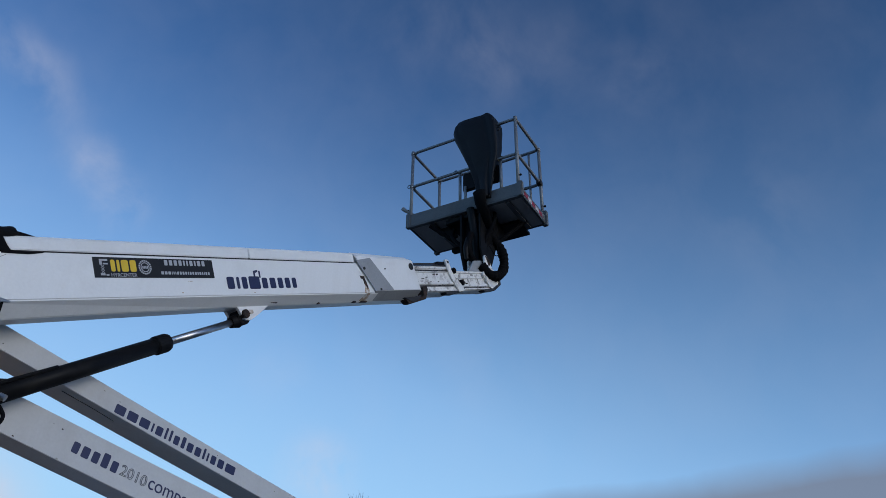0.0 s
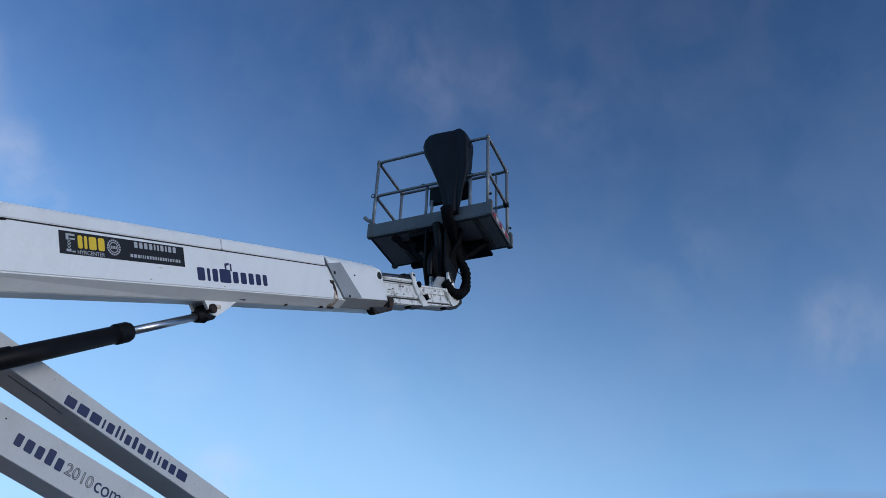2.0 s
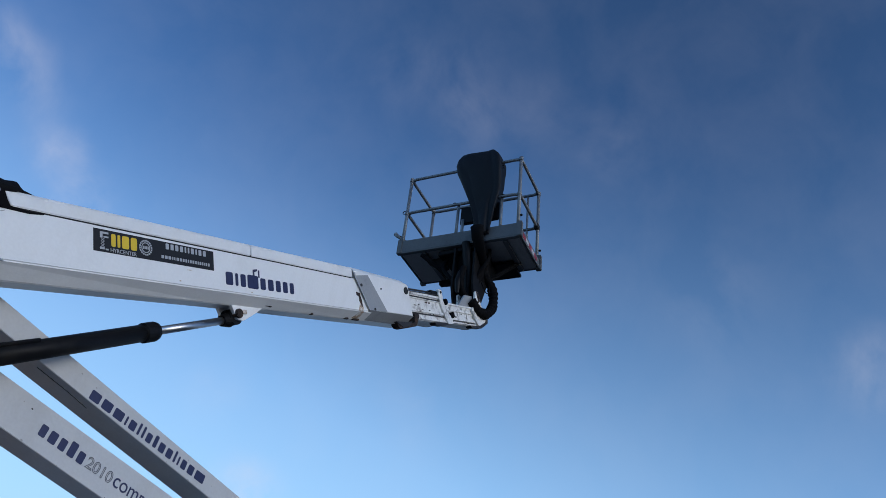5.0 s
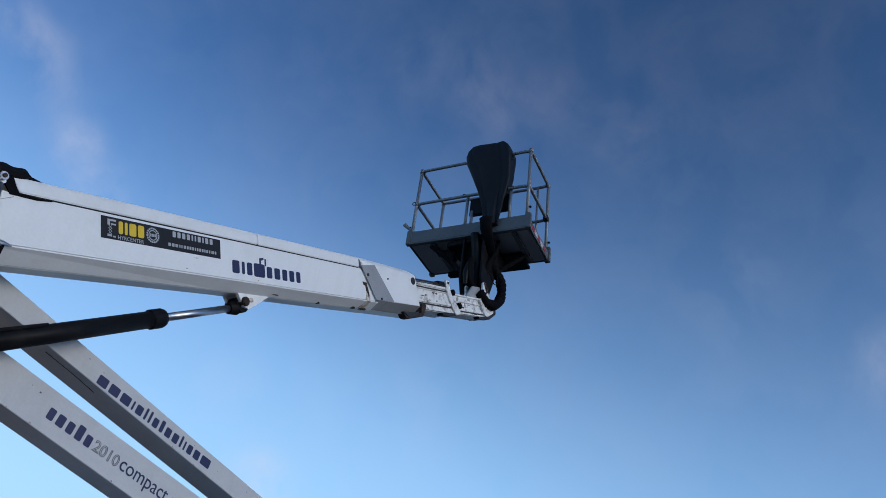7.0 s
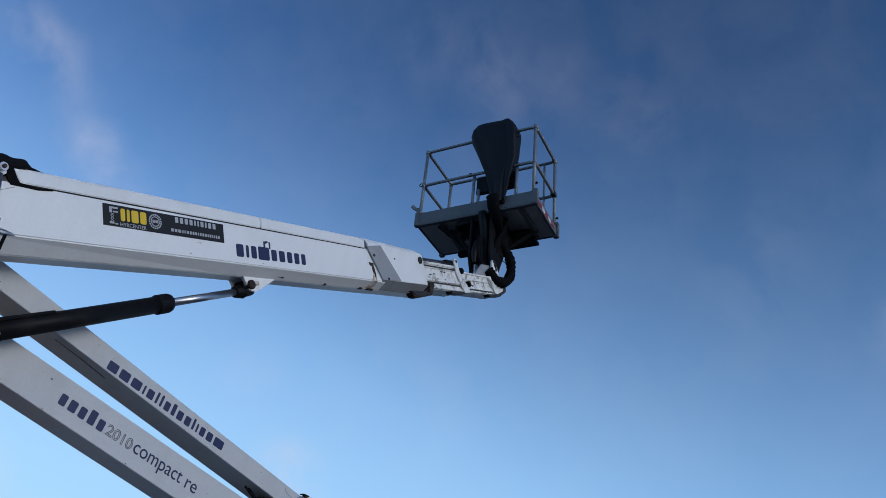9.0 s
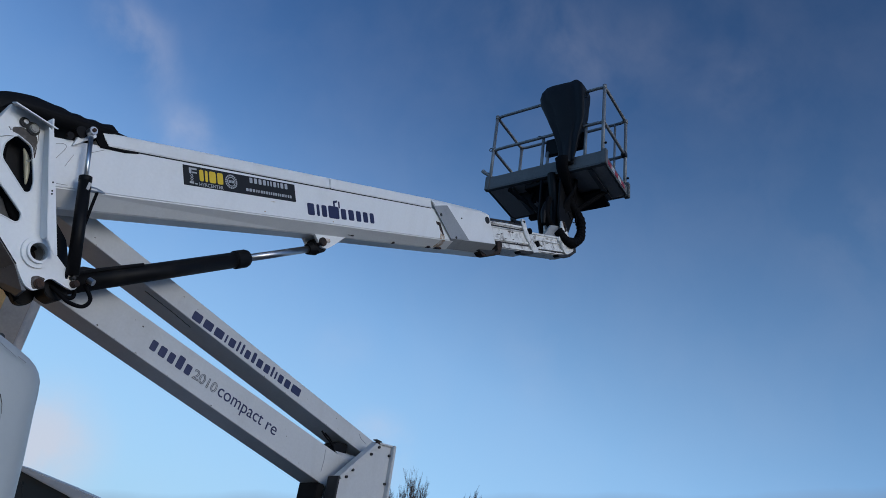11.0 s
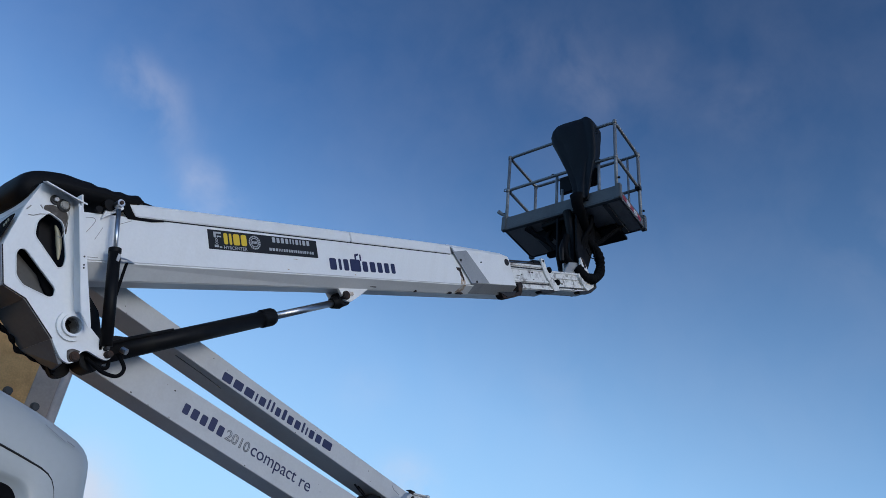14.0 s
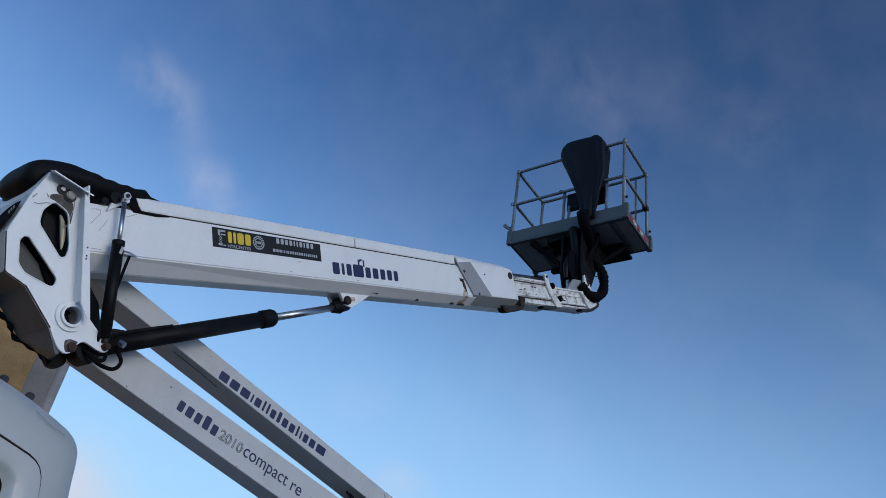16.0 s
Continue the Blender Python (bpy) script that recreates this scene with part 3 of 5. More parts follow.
    # end fork
    ring = rounded([(8.095, 2.868), (8.165, 2.845), (8.185, 2.73), (8.285, 2.62), (8.275, 2.55), (8.12, 2.495), (8.05, 2.515), (7.955, 2.66), (8.045, 2.735)], 0.02, 3)
    fork = None
    for y in (y0 - 0.005, y1 - 0.017):
        f_ = part("end_fork", prism(T2, ring, y, y + 0.022, 0.003), M_WORN, lift, "worn white end fork with rusty edges")
        fork = fork or f_
    part("rust_patch", prism(T2, rounded([(8.10, 2.86), (8.16, 2.84), (8.17, 2.76), (8.13, 2.74), (8.12, 2.80)], 0.01, 2), y0 - 0.007, y0 - 0.004), M_RUST, fork)
    ring = [(7.765, 2.700), (8.04, 2.690), (8.17, 2.818), (7.93, 2.812)]
    part("gusset", prism(T2, ring, y0 + 0.04, y0 + 0.06, 0.002), M_GREY, fork)
    part("fork_foot", prism(T2, rounded([(7.87, 2.492), (7.90, 2.470), (8.12, 2.478), (8.285, 2.54), (8.30, 2.615), (8.26, 2.60), (8.24, 2.55), (8.10, 2.505)], 0.012, 3), y0 - 0.012, y0 + 0.05, 0.003), M_DARK, fork)
    for s, h, r in ((8.205, 2.595, 0.024), (8.135, 2.80, 0.018)):
        part("fork_pin", disc(T2, s, h, r, y0 - 0.02, y1 + 0.02, 14, 0.004), M_RUST, fork)


build_telescope()


# ---- work platform ----
def GP(x, y, z):
    """The platform hangs a little out of level and is slewed by a few degrees."""
    u, v = 4.30 - y, x - 6.07
    return GS(6.065 + 0.043 * u + 0.92 * v, 4.281 - 1.0115 * u + 0.08 * v, z + 0.035 - 0.06 * u - 0.015 * v)


def build_platform():
    x0, x1, ya, yb, z0 = 6.10, 6.785, 2.85, 4.27, 6.655
    base = part("work_platform", box(GP, x0 + 0.01, x1 - 0.01, ya + 0.01, yb - 0.01, z0, z0 + 0.03, 0.004), M_FLOOR, lift, "grey aluminium work platform with tubular guard rails")
    # toe boards: folded sheets standing on the floor's edge
    t = 0.016
    part("toe_board", box(GP, x0 - t, x0 + 0.004, ya, yb, z0 - 0.004, z0 + 0.155, 0.004), M_PLAT, base)
    part("toe_board", box(GP, x1 - 0.004, x1 + t, ya, yb, z0 - 0.004, z0 + 0.155, 0.004), M_PLAT, base)
    part("toe_board", box(GP, x0 + 0.004, x1 - 0.004, yb - 0.004, yb + t, z0 - 0.004, z0 + 0.155, 0.004), M_PLAT, base)
    tr = part("toe_board", box(GP, x0 + 0.004, x1 - 0.004, ya - t, ya + 0.004, z0 - 0.004, z0 + 0.105, 0.004), M_PLAT, base)
    for i in range(5):
        a, b = x0 + 0.07 + i * 0.10, x0 + 0.07 + (i + 1) * 0.10
        part("hazard_stripe", prism(GP, [(a, z0 + 0.022), (b, z0 + 0.022), (b, z0 + 0.075), (a, z0 + 0.075)], ya - t - 0.003, ya - t + 0.002), M_RED if i % 2 == 0 else M_REFL, tr)
    # lip under the near board and end brackets
    part("floor_lip", box(GP, x0 - 0.02, x0 + 0.03, ya + 0.02, yb - 0.02, z0 - 0.022, z0 - 0.004, 0.003), M_PLAT, base)
    for x, y in ((x0 - 0.03, ya - 0.03), (x1 - 0.03, ya - 0.035), (x0 - 0.03, yb - 0.03), (x1 - 0.03, yb - 0.03)):
        bm = box(GP, x, x + 0.06, y, y + 0.06, z0 - 0.02, z0 + 0.17, 0.006)
        part("corner_bracket", bm, M_PLAT, base)
    # guard rails
    zt, zm = 7.715, 7.215
    r = 0.019
    cs = {"na": (x0, ya + 0.02), "nb": (x0, yb - 0.02), "fa": (x1, ya + 0.02), "fb": (x1, yb - 0.02)}
    for k, (x, y) in cs.items():
        part("post", tube([GP(x, y, z0 + 0.02), GP(x, y, zt)], r, 12), M_GALV, base, smooth=True)
    # top and middle rails: one bent tube each, with rounded corners
    plan = rounded([(x0, ya + 0.02), (x1, ya + 0.02), (x1, yb - 0.02), (x0, yb - 0.02)], 0.075, 5)
    for name, z in (("top_rail", zt), ("middle_rail", zm)):
        part(name, tube([GP(u, v, z) for u, v in plan + plan[:1]], r * 0.95, 12, caps=False), M_GALV, base, smooth=True)
    for k, (x, y) in cs.items():
        for z in (zt, zm):
            part("rail_joint", tube([GP(x, y, z - 0.026), GP(x, y, z + 0.022)], r * 1.25, 12), M_GALV, base, smooth=True)
    # short posts beside the controls
    for y, za in ((3.60, zm), (3.08, zm + 0.03), (3.53, zm - 0.22)):
        part("post", tube([GP(x0 + 0.02, y, z0 + 0.1), GP(x0 + 0.02, y, za)], r * 0.9, 10), M_GALV, base, smooth=True)
    part("post", tube([GP(x1, 3.0, z0 + 0.1), GP(x1, 3.0, zt)], 0.014, 8), M_GALV, base, smooth=True)
    # ring catches, knobs and a step at one end
    for x, y, z in ((x0 - 0.01, yb + 0.005, zm), (x0, 3.06, zm), (x0, 3.64, zm), (x0 - 0.02, 3.075, zt - 0.09)):
        ring = [GP(x - 0.012, y + 0.021 * math.cos(a), z + 0.021 * math.sin(a)) for a in [2 * math.pi * i / 14 for i in range(15)]]
        part("ring_catch", tube(ring, 0.005, 6, caps=False), M_DARK, base)
    for x, y, z in ((x0, ya - 0.012, zm - 0.30), (x1, ya - 0.015, zm - 0.32), (x0, yb + 0.02, zm - 0.33)):
        bm = bmesh.new()
        bmesh.ops.create_uvsphere(bm, u_segments=10, v_segments=8, radius=0.014, matrix=Matrix.Translation(GP(x, y, z)))
        part("knob", bm, M_RUBBER, base, smooth=True)
    part("hand_lever", tube([GP(x0 - 0.02, yb + 0.085, z0 + 0.27), GP(x0 - 0.01, yb + 0.055, z0 + 0.24), GP(x0 + 0.02, yb - 0.02, z0 + 0.185), GP(x0 + 0.14, yb - 0.20, z0 + 0.12)], [0.024, 0.022, 0.016, 0.016], 8), M_GALV, base)
    part("latch", box(GP, x1 - 0.07, x1 + 0.01, ya - 0.005, ya + 0.05, zm - 0.03, zm + 0.03, 0.006), M_DARK, base)
    # control box behind the tarpaulin
    cb = part("control_box", box(GP, x0 + 0.025, x0 + 0.075, 3.11, 3.57, zm - 0.27, zm - 0.03, 0.012), M_BLACK, base, "dark control box")
    # ribs under the floor
    for y in (3.0, 3.95):
        part("floor_rib", box(GP, x0 + 0.04, x1 - 0.04, y, y + 0.05, z0 - 0.03, z0 + 0.002, 0.003), M_PLAT, base)
    # carrier: slewing column, brackets, levelling ram
    sup = part("platform_carrier", box(GS, x0 + 0.05, x1 - 0.05, 3.30, 3.78, z0 - 0.085, z0 - 0.03, 0.006), M_BLACK, lift, "black steel platform carrier with slewing column")
    part("slewing_column", tube([GS(6.24, 3.42, 5.96), GS(6.30, 3.43, z0 - 0.3), GS(6.32, 3.43, z0 - 0.05)], [0.07, 0.10, 0.15], 18), M_BLACK, sup)
    for y in (3.30, 3.54):
        part("bracket", prism(GS, [(6.12, z0 - 0.05), (6.66, z0 - 0.05), (6.42, 6.20), (6.34, 5.98), (6.18, 5.93), (6.12, 6.10)], y, y + 0.022, 0.003), M_BLACK, sup)
    f = lambda u, y, v: GS(y, u, v)
    part("bracket", prism(f, [(3.74, z0 - 0.03), (4.00, z0 - 0.02), (3.94, z0 - 0.10), (3.78, z0 - 0.22), (3.70, z0 - 0.20)], 6.26, 6.29, 0.003), M_BLACK, sup)
    part("bracket", prism(f, [(3.60, z0 - 0.03), (4.06, z0 - 0.02), (4.06, z0 - 0.075), (3.72, z0 - 0.12), (3.60, z0 - 0.12)], 6.68, 6.74, 0.003), M_BLACK, sup)
    part("bracket", prism(f, [(3.46, z0 - 0.05), (3.80, z0 - 0.05), (3.66, 6.30), (3.52, 6.20)], 6.50, 6.53, 0.003), M_BLACK, sup)
    part("strut", tube([GS(6.14, 3.98, z0 - 0.03), GS(6.34, 3.56, 6.24)], 0.025, 8), M_RUBBER, sup)
    part("strut", tube([GS(6.62, 3.02, z0 - 0.05), GS(6.36, 3.36, 6.20)], 0.025, 8), M_RUBBER, sup)
    part("levelling_ram", tube([GS(6.12, 3.42, z0 - 0.02), GS(6.18, 3.40, 6.3), GS(6.20, 3.40, 6.0)], [0.05, 0.05, 0.035], 12), M_BLACK, sup)
    part("slide_plate", box(GP, x1 - 0.26, x1 + 0.06, 3.06, 3.60, z0 - 0.05, z0 - 0.015, 0.004), M_BLACK, sup)
    part("claw", tube([GS(6.08, 3.42, 6.22), GS(6.02, 3.42, 6.08), GS(6.03, 3.42, 5.95)], [0.04, 0.032, 0.02], 8, True), M_BLACK, sup)
    rings = []
    for z, xc, yc, wx, wy in ((z0 - 0.02, 6.40, 3.50, 0.17, 0.22), (z0 - 0.12, 6.38, 3.49, 0.17, 0.22), (z0 - 0.28, 6.34, 3.46, 0.15, 0.20), (6.22, 6.30, 3.44, 0.12, 0.15), (6.08, 6.26, 3.42, 0.08, 0.11), (5.98, 6.24, 3.41, 0.05, 0.07)):
        rings.append([GS(xc + wx * math.cos(a) * (1 + 0.10 * math.sin(7 * a + z * 3)), yc + wy * math.sin(a) * (1 + 0.08 * math.sin(5 * a + z * 2)), z + 0.02 * math.sin(4 * a)) for a in [2 * math.pi * i / 36 for i in range(36)]])
    part("hose_bundle", loft(bmesh.new(), rings), M_RUBBER, sup, "black bundle of hoses and cables", smooth=True)
    for yy, dx, sw in ((3.24, 0.02, 0.06), (3.62, 0.06, -0.05), (3.70, -0.02, -0.10), (3.32, 0.10, 0.03)):
        part("hose", tube([GS(6.30 + dx, yy, z0 - 0.02), GS(6.24 + dx, yy - sw * 0.4, z0 - 0.2), GS(6.20 + dx, yy + sw, 6.25), GS(6.22, 3.42, 6.02)], 0.022, 8, True), M_RUBBER, sup, smooth=True)
    # thick hose loop beside the fork, in a ribbed sleeve
    path = [GS(6.12, 3.30, 5.88), GS(6.22, 3.27, 5.815), GS(6.36, 3.25, 5.85), GS(6.47, 3.25, 5.965), GS(6.505, 3.25, 6.10), GS(6.46, 3.26, 6.235), GS(6.36, 3.30, 6.34), GS(6.28, 3.36, 6.47)]
    pts = catmull([Vector(q) for q in path], 12)
    rad = [0.050 + 0.004 * math.sin(i * 1.55) + 0.004 * math.sin(i * 0.37) for i in range(len(pts))]
    part("hose_sleeve", tube(pts, rad, 14), M_RUBBER, sup, "black ribbed hose sleeve in a loop", smooth=True)
    part("cable", tube([GS(6.25, 3.27, 6.17), GS(6.27, 3.22, 6.05), GS(6.33, 3.21, 6.09), GS(6.35, 3.24, 6.22)], 0.005, 6, True), M_RUBBER, sup)
    path = [GS(6.20, 3.40, 5.99), GS(6.10, 3.40, 6.00), GS(6.04, 3.40, 6.10), GS(6.10, 3.41, 6.30)]
    part("hose_sleeve", tube(path, 0.032, 10, True), M_RUBBER, sup, smooth=True)
    return base


build_platform()


def build_tarpaulin():
    """A sack of cloth pulled over the controls, tied below."""
    rows = [  # z, near and far x, y at both sides
        (7.925, 6.10, 6.20, 3.33, 3.47), (7.910, 6.05, 6.25, 3.24, 3.54), (7.875, 6.005, 6.29, 3.165, 3.595), (7.81, 5.98, 6.31, 3.115, 3.640), (7.73, 5.970, 6.31, 3.090, 3.655),
        (7.62, 5.968, 6.30, 3.078, 3.632), (7.50, 5.975, 6.28, 3.078, 3.575), (7.38, 5.985, 6.26, 3.082, 3.520), (7.26, 6.00, 6.23, 3.10, 3.470), (7.17, 6.015, 6.20, 3.13, 3.432), (7.08, 6.025, 6.17, 3.155, 3.402),
        (6.98, 6.035, 6.14, 3.170, 3.378), (6.88, 6.035, 6.11, 3.178, 3.360), (6.79, 6.03, 6.085, 3.180, 3.350), (6.72, 6.025, 6.08, 3.182, 3.345)]
    bm = bmesh.new()
    rings = []
    n = 44
    for i, (z, xa, xb, ya, yb) in enumerate(rows):
        ring = []
        for k in range(n):
            a = 2 * math.pi * k / n
            c, s = math.cos(a), math.sin(a)
            e = 0.50
            u, v = math.copysign(abs(c) ** e, c), math.copysign(abs(s) ** e, s)
            fold = 0.010 * math.sin(3 * a + 0.25 * i) + 0.009 * math.sin(7 * a - 0.25 * i) + 0.045 * noise.noise((c * 1.5, s * 1.5, z * 1.4)) + 0.012 * noise.noise((c * 4, s * 4, z * 3))
            f_ = min(1, max(0.25, i / 4))
            x = (xa + xb) / 2 + (xb - xa) / 2 * u + fold * c * f_
            y = (ya + yb) / 2 + (yb - ya) / 2 * v + fold * s * f_
            ring.append(GP(x, y, z + 0.010 * math.sin(3 * a + i)))
        rings.append(ring)
    loft(bm, rings)
    bmesh.ops.subdivide_edges(bm, edges=list(bm.edges), cuts=1, smooth=0.6, use_grid_fill=True)
    cover = part("controls_cover", bm, M_CLOTH, lift, "black tarpaulin pulled over the platform controls", smooth=True)
    rings = [[GS(6.055 + 0.045 * math.cos(a), 3.240 + w * math.sin(a) + dy, z) for a in [2 * math.pi * i / 16 for i in range(16)]] for z, w, dy in ((6.76, 0.078, 0.03), (6.70, 0.072, 0.02), (6.62, 0.066, 0.02), (6.54, 0.062, 0.02), (6.40, 0.06, 0.05))]
    for j, r_ in enumerate(rings):
        for p in r_:
            p.x += (0, 0, 0.01, 0.09, 0.22)[j]
    part("cable_bundle", loft(bmesh.new(), rings), M_RUBBER, cover, smooth=True)


build_tarpaulin()


# ---- elbow ----
PL = [(1.003, 3.536), (1.158, 3.536), (1.346, 3.072), (1.432, 3.010), (1.527, 2.958), (1.573, 2.935), (1.564, 2.903), (1.530, 2.897), (1.450, 2.908), (1.426, 2.876),
      (1.422, 2.836), (1.398, 2.820), (1.362, 2.826), (1.318, 2.866), (1.295, 2.893), (1.131, 3.005), (1.027, 3.02), (0.958, 3.177), (0.974, 3.39)]
BACK = [PL[0], PL[1], (1.24, 3.32), (1.14, 3.06), (1.10, 3.03), PL[16], PL[17], PL[18]]
EN, EF = 3.200, 3.60


def build_elbow():
    holes = [rounded([(1.045, 3.349), (1.074, 3.414), (1.15, 3.401), (1.221, 3.258), (1.226, 3.209), (1.205, 3.189), (1.058, 3.282)], 0.02, 3),
             rounded([(1.019, 3.17), (1.026, 3.198), (1.049, 3.207), (1.232, 3.101), (1.235, 3.065), (1.219, 3.051), (1.099, 3.052), (1.057, 3.078)], 0.014, 3)]
    core = [(1.350 + 0.039 * math.cos(a), 2.976 + 0.039 * math.sin(a)) for a in [2 * math.pi * i / 28 for i in range(28)]]
    near = part("elbow_plate", plate_with_holes(GE, rounded(PL, 0.018, 3), holes + [core], EN, EN + 0.014), M_WHITE, lift, "white elbow side plate with two cut-outs")
    far = part("elbow_plate", prism(GE, rounded(BACK, 0.015, 3), EF - 0.014, EF), M_WHITE, lift)
    # rounded rims of the cut-outs
    for h in holes:
        part("opening_rim", tube([GE(u, EN + 0.001, v) for u, v in h + h[:1]], 0.004, 6, caps=False), M_WHITE, near)
    # folded panels between the plates
    left = [PL[0], PL[18], PL[17], PL[16]]
    low = [PL[16], PL[15], PL[14]]
    deep = EN + 0.27
    # light grey below the white top panel carries the shade on this side
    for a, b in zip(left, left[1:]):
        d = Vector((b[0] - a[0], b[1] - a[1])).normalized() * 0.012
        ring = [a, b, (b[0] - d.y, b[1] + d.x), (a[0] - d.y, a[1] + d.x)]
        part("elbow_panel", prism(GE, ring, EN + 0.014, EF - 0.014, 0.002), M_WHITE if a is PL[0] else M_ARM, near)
    # down-facing panels and tongue: their shade is part of the dark grey
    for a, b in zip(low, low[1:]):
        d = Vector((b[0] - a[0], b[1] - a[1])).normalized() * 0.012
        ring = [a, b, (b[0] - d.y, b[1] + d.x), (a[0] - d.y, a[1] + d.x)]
        part("elbow_panel", prism(GE, ring, EN + 0.014, deep, 0.002), M_SHADE, near, "lower panel with its shade in dark grey")
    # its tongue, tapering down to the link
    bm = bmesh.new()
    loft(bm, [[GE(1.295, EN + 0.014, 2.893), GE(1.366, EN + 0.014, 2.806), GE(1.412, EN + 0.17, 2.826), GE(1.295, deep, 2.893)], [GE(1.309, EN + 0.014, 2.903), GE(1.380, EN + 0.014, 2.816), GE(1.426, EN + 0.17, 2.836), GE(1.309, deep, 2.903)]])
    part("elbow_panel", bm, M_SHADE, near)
    # grime, weld lines and scratches
    for pts, r in (([(1.000, 3.355), (1.020, 3.362), (1.045, 3.385), (1.075, 3.400)], 0.0022), ([(1.045, 3.415), (1.030, 3.425)], 0.003), ([(0.995, 3.40), (0.985, 3.375)], 0.003)):
        part("weld_line", tube([GE(u, EN - 0.001, v) for u, v in pts], r, 5), M_GRIME, near)
    part("weld_line", tube([GE(u, EN + 0.001, v) for u, v in PL[14:18]], 0.003, 5), M_DARK, near)
    # flanges along the free edge
    fy = EN - 0.075
    part("flange", prism(GE, [(1.150, 3.536), (1.158, 3.538), (1.349, 3.036), (1.341, 3.034)], fy + 0.006, EN, 0.002), M_WHITE, near)
    part("flange", prism(GE, [(1.150, 3.486), (1.180, 3.474), (1.404, 2.978), (1.392, 2.968), (1.338, 3.020)], fy, fy + 0.006, 0.002), M_WHITE, near)
    bm = bmesh.new()
    loft(bm, [[GE(0.990, fy, 3.497), GE(1.188, fy, 3.497), GE(1.188, fy, 3.503), GE(0.990, fy, 3.503)], [GE(0.999, EN, 3.530), GE(1.160, EN, 3.530), GE(1.160, EN, 3.537), GE(0.999, EN, 3.537)]])
    part("flange", bm, M_WHITE, near)
    for u, v in ((1.262, 3.262), (1.274, 3.225), (1.278, 3.212)):
        part("bolt", disc(GE, u, v, 0.004, fy - 0.002, fy + 0.002, 8), M_DARK, near)
    # black hem along the lower panel and a flap of rubber at its far corner
    hem = [(1.05, deep, 3.005), (1.134, deep, 2.992), (1.189, deep + 0.01, 2.958), (1.235, deep - 0.012, 2.925), (1.285, deep + 0.01, 2.893), (1.345, EN + 0.23, 2.868), (1.40, EN + 0.19, 2.836), (1.425, EN + 0.165, 2.815)]
    part("rubber_hem", tube([GE(*q) for q in hem], [0.010 + 0.005 * math.sin(i * 0.55) for i in range(85)], 7, True), M_RUBBER, near)
    flap = [(0.965, 2.945), (0.985, 3.010), (1.060, 3.035), (1.150, 3.020), (1.145, 2.988), (1.170, 2.966), (1.125, 2.928), (1.060, 2.922)]
    part("rubber_flap", prism(GE, rounded(flap, 0.012, 3), deep + 0.01, deep + 0.02, 0.002), M_RUBBER, near, "black rubber flap")
    # scratches and weld marks on the boom's root
    for pts in ([(1.252, 3.506), (1.282, 3.525), (1.299, 3.513), (1.278, 3.440)], [(1.328, 3.429), (1.343, 3.504)], [(1.406, 3.559), (1.462, 3.615)], [(1.326, 3.332), (1.373, 3.353)]):
        part("scratch", tube([GE(u, YN - 0.0003, v) for u, v in pts], 0.0014, 5, len(pts) > 3), M_GRIME, boom)
    part("root_bracket", prism(GE, rounded([(1.323, 3.625), (1.377, 3.671), (1.399, 3.640), (1.343, 3.571), (1.314, 3.532)], 0.006, 2), YN - 0.02, YN, 0.003), M_WHITE, boom)
    # pivot tube
    ring_o = [(1.350 + 0.068 * math.cos(a), 2.976 + 0.068 * math.sin(a)) for a in [2 * math.pi * i / 28 for i in range(28)]]
    ring_m = [(1.350 + 0.050 * math.cos(a), 2.976 + 0.050 * math.sin(a)) for a in [2 * math.pi * i / 28 for i in range(28)]]
    ring_i = [(1.350 + 0.039 * math.cos(a), 2.976 + 0.039 * math.sin(a)) for a in [2 * math.pi * i / 28 for i in range(28)]]
    part("pivot_boss", plate_with_holes(GE, ring_o, [ring_i], EN - 0.012, EN), M_WHITE, near)
    part("pivot_tube", plate_with_holes(GE, ring_m, [ring_i], EN - 0.026, EN - 0.012), M_WHITE, near)
    part("pivot_core", disc(GE, 1.350, 2.976, 0.054, EN + 0.075, EN + 0.09, 24), M_RUST, near, "rusty inside of the pivot tube")
    part("pivot_sleeve", plate_with_holes(GE, ring_m, [ring_i], EN + 0.0, EN + 0.076), M_GRIME, near, "grimy inside of the pivot tube")
    # upper pin with its keeper
    part("pin_washer", disc(GE, 1.120, 3.474, 0.031, EN - 0.008, EN, 18, 0.003), M_DARK, near)
    part("pin_washer", disc(GE, 1.078, 3.480, 0.024, EN - 0.007, EN, 18, 0.003), M_DARK, near)
    part("pivot_pin", disc(GE, 1.120, 3.474, 0.020, EN - 0.022, EN, 18, 0.004), M_GRIME, near, "greasy pivot pin")
    part("pin_keeper", disc(GE, 1.078, 3.480, 0.011, EN - 0.02, EN, 14, 0.003), M_CHROME, near)
    part("weld_line", tube([GE(u, EN - 0.0005, v) for u, v in ((1.150, 3.468), (1.160, 3.44), (1.168, 3.36), (1.166, 3.33), (1.150, 3.328))], 0.002, 5, True), M_GRIME, near)
    part("weld_stain", prism(GE, rounded([(1.045, 3.432), (1.075, 3.455), (1.15, 3.455), (1.168, 3.41), (1.180, 3.355), (1.168, 3.345), (1.150, 3.398), (1.078, 3.417), (1.050, 3.412)], 0.015, 3), EN - 0.0016, EN + 0.002), M_GREASE, near)
    part("grease_stain", prism(GE, rounded([(1.372, 2.872), (1.392, 2.888), (1.430, 2.892), (1.420, 2.862), (1.416, 2.838), (1.398, 2.826), (1.384, 2.840)], 0.008, 2), EN - 0.0016, EN + 0.002), M_GREASE, near)
    part("lower_pin", disc(GE, 1.548, 2.925, 0.017, EN - 0.03, EN + 0.02, 14, 0.004), M_RUST, near)
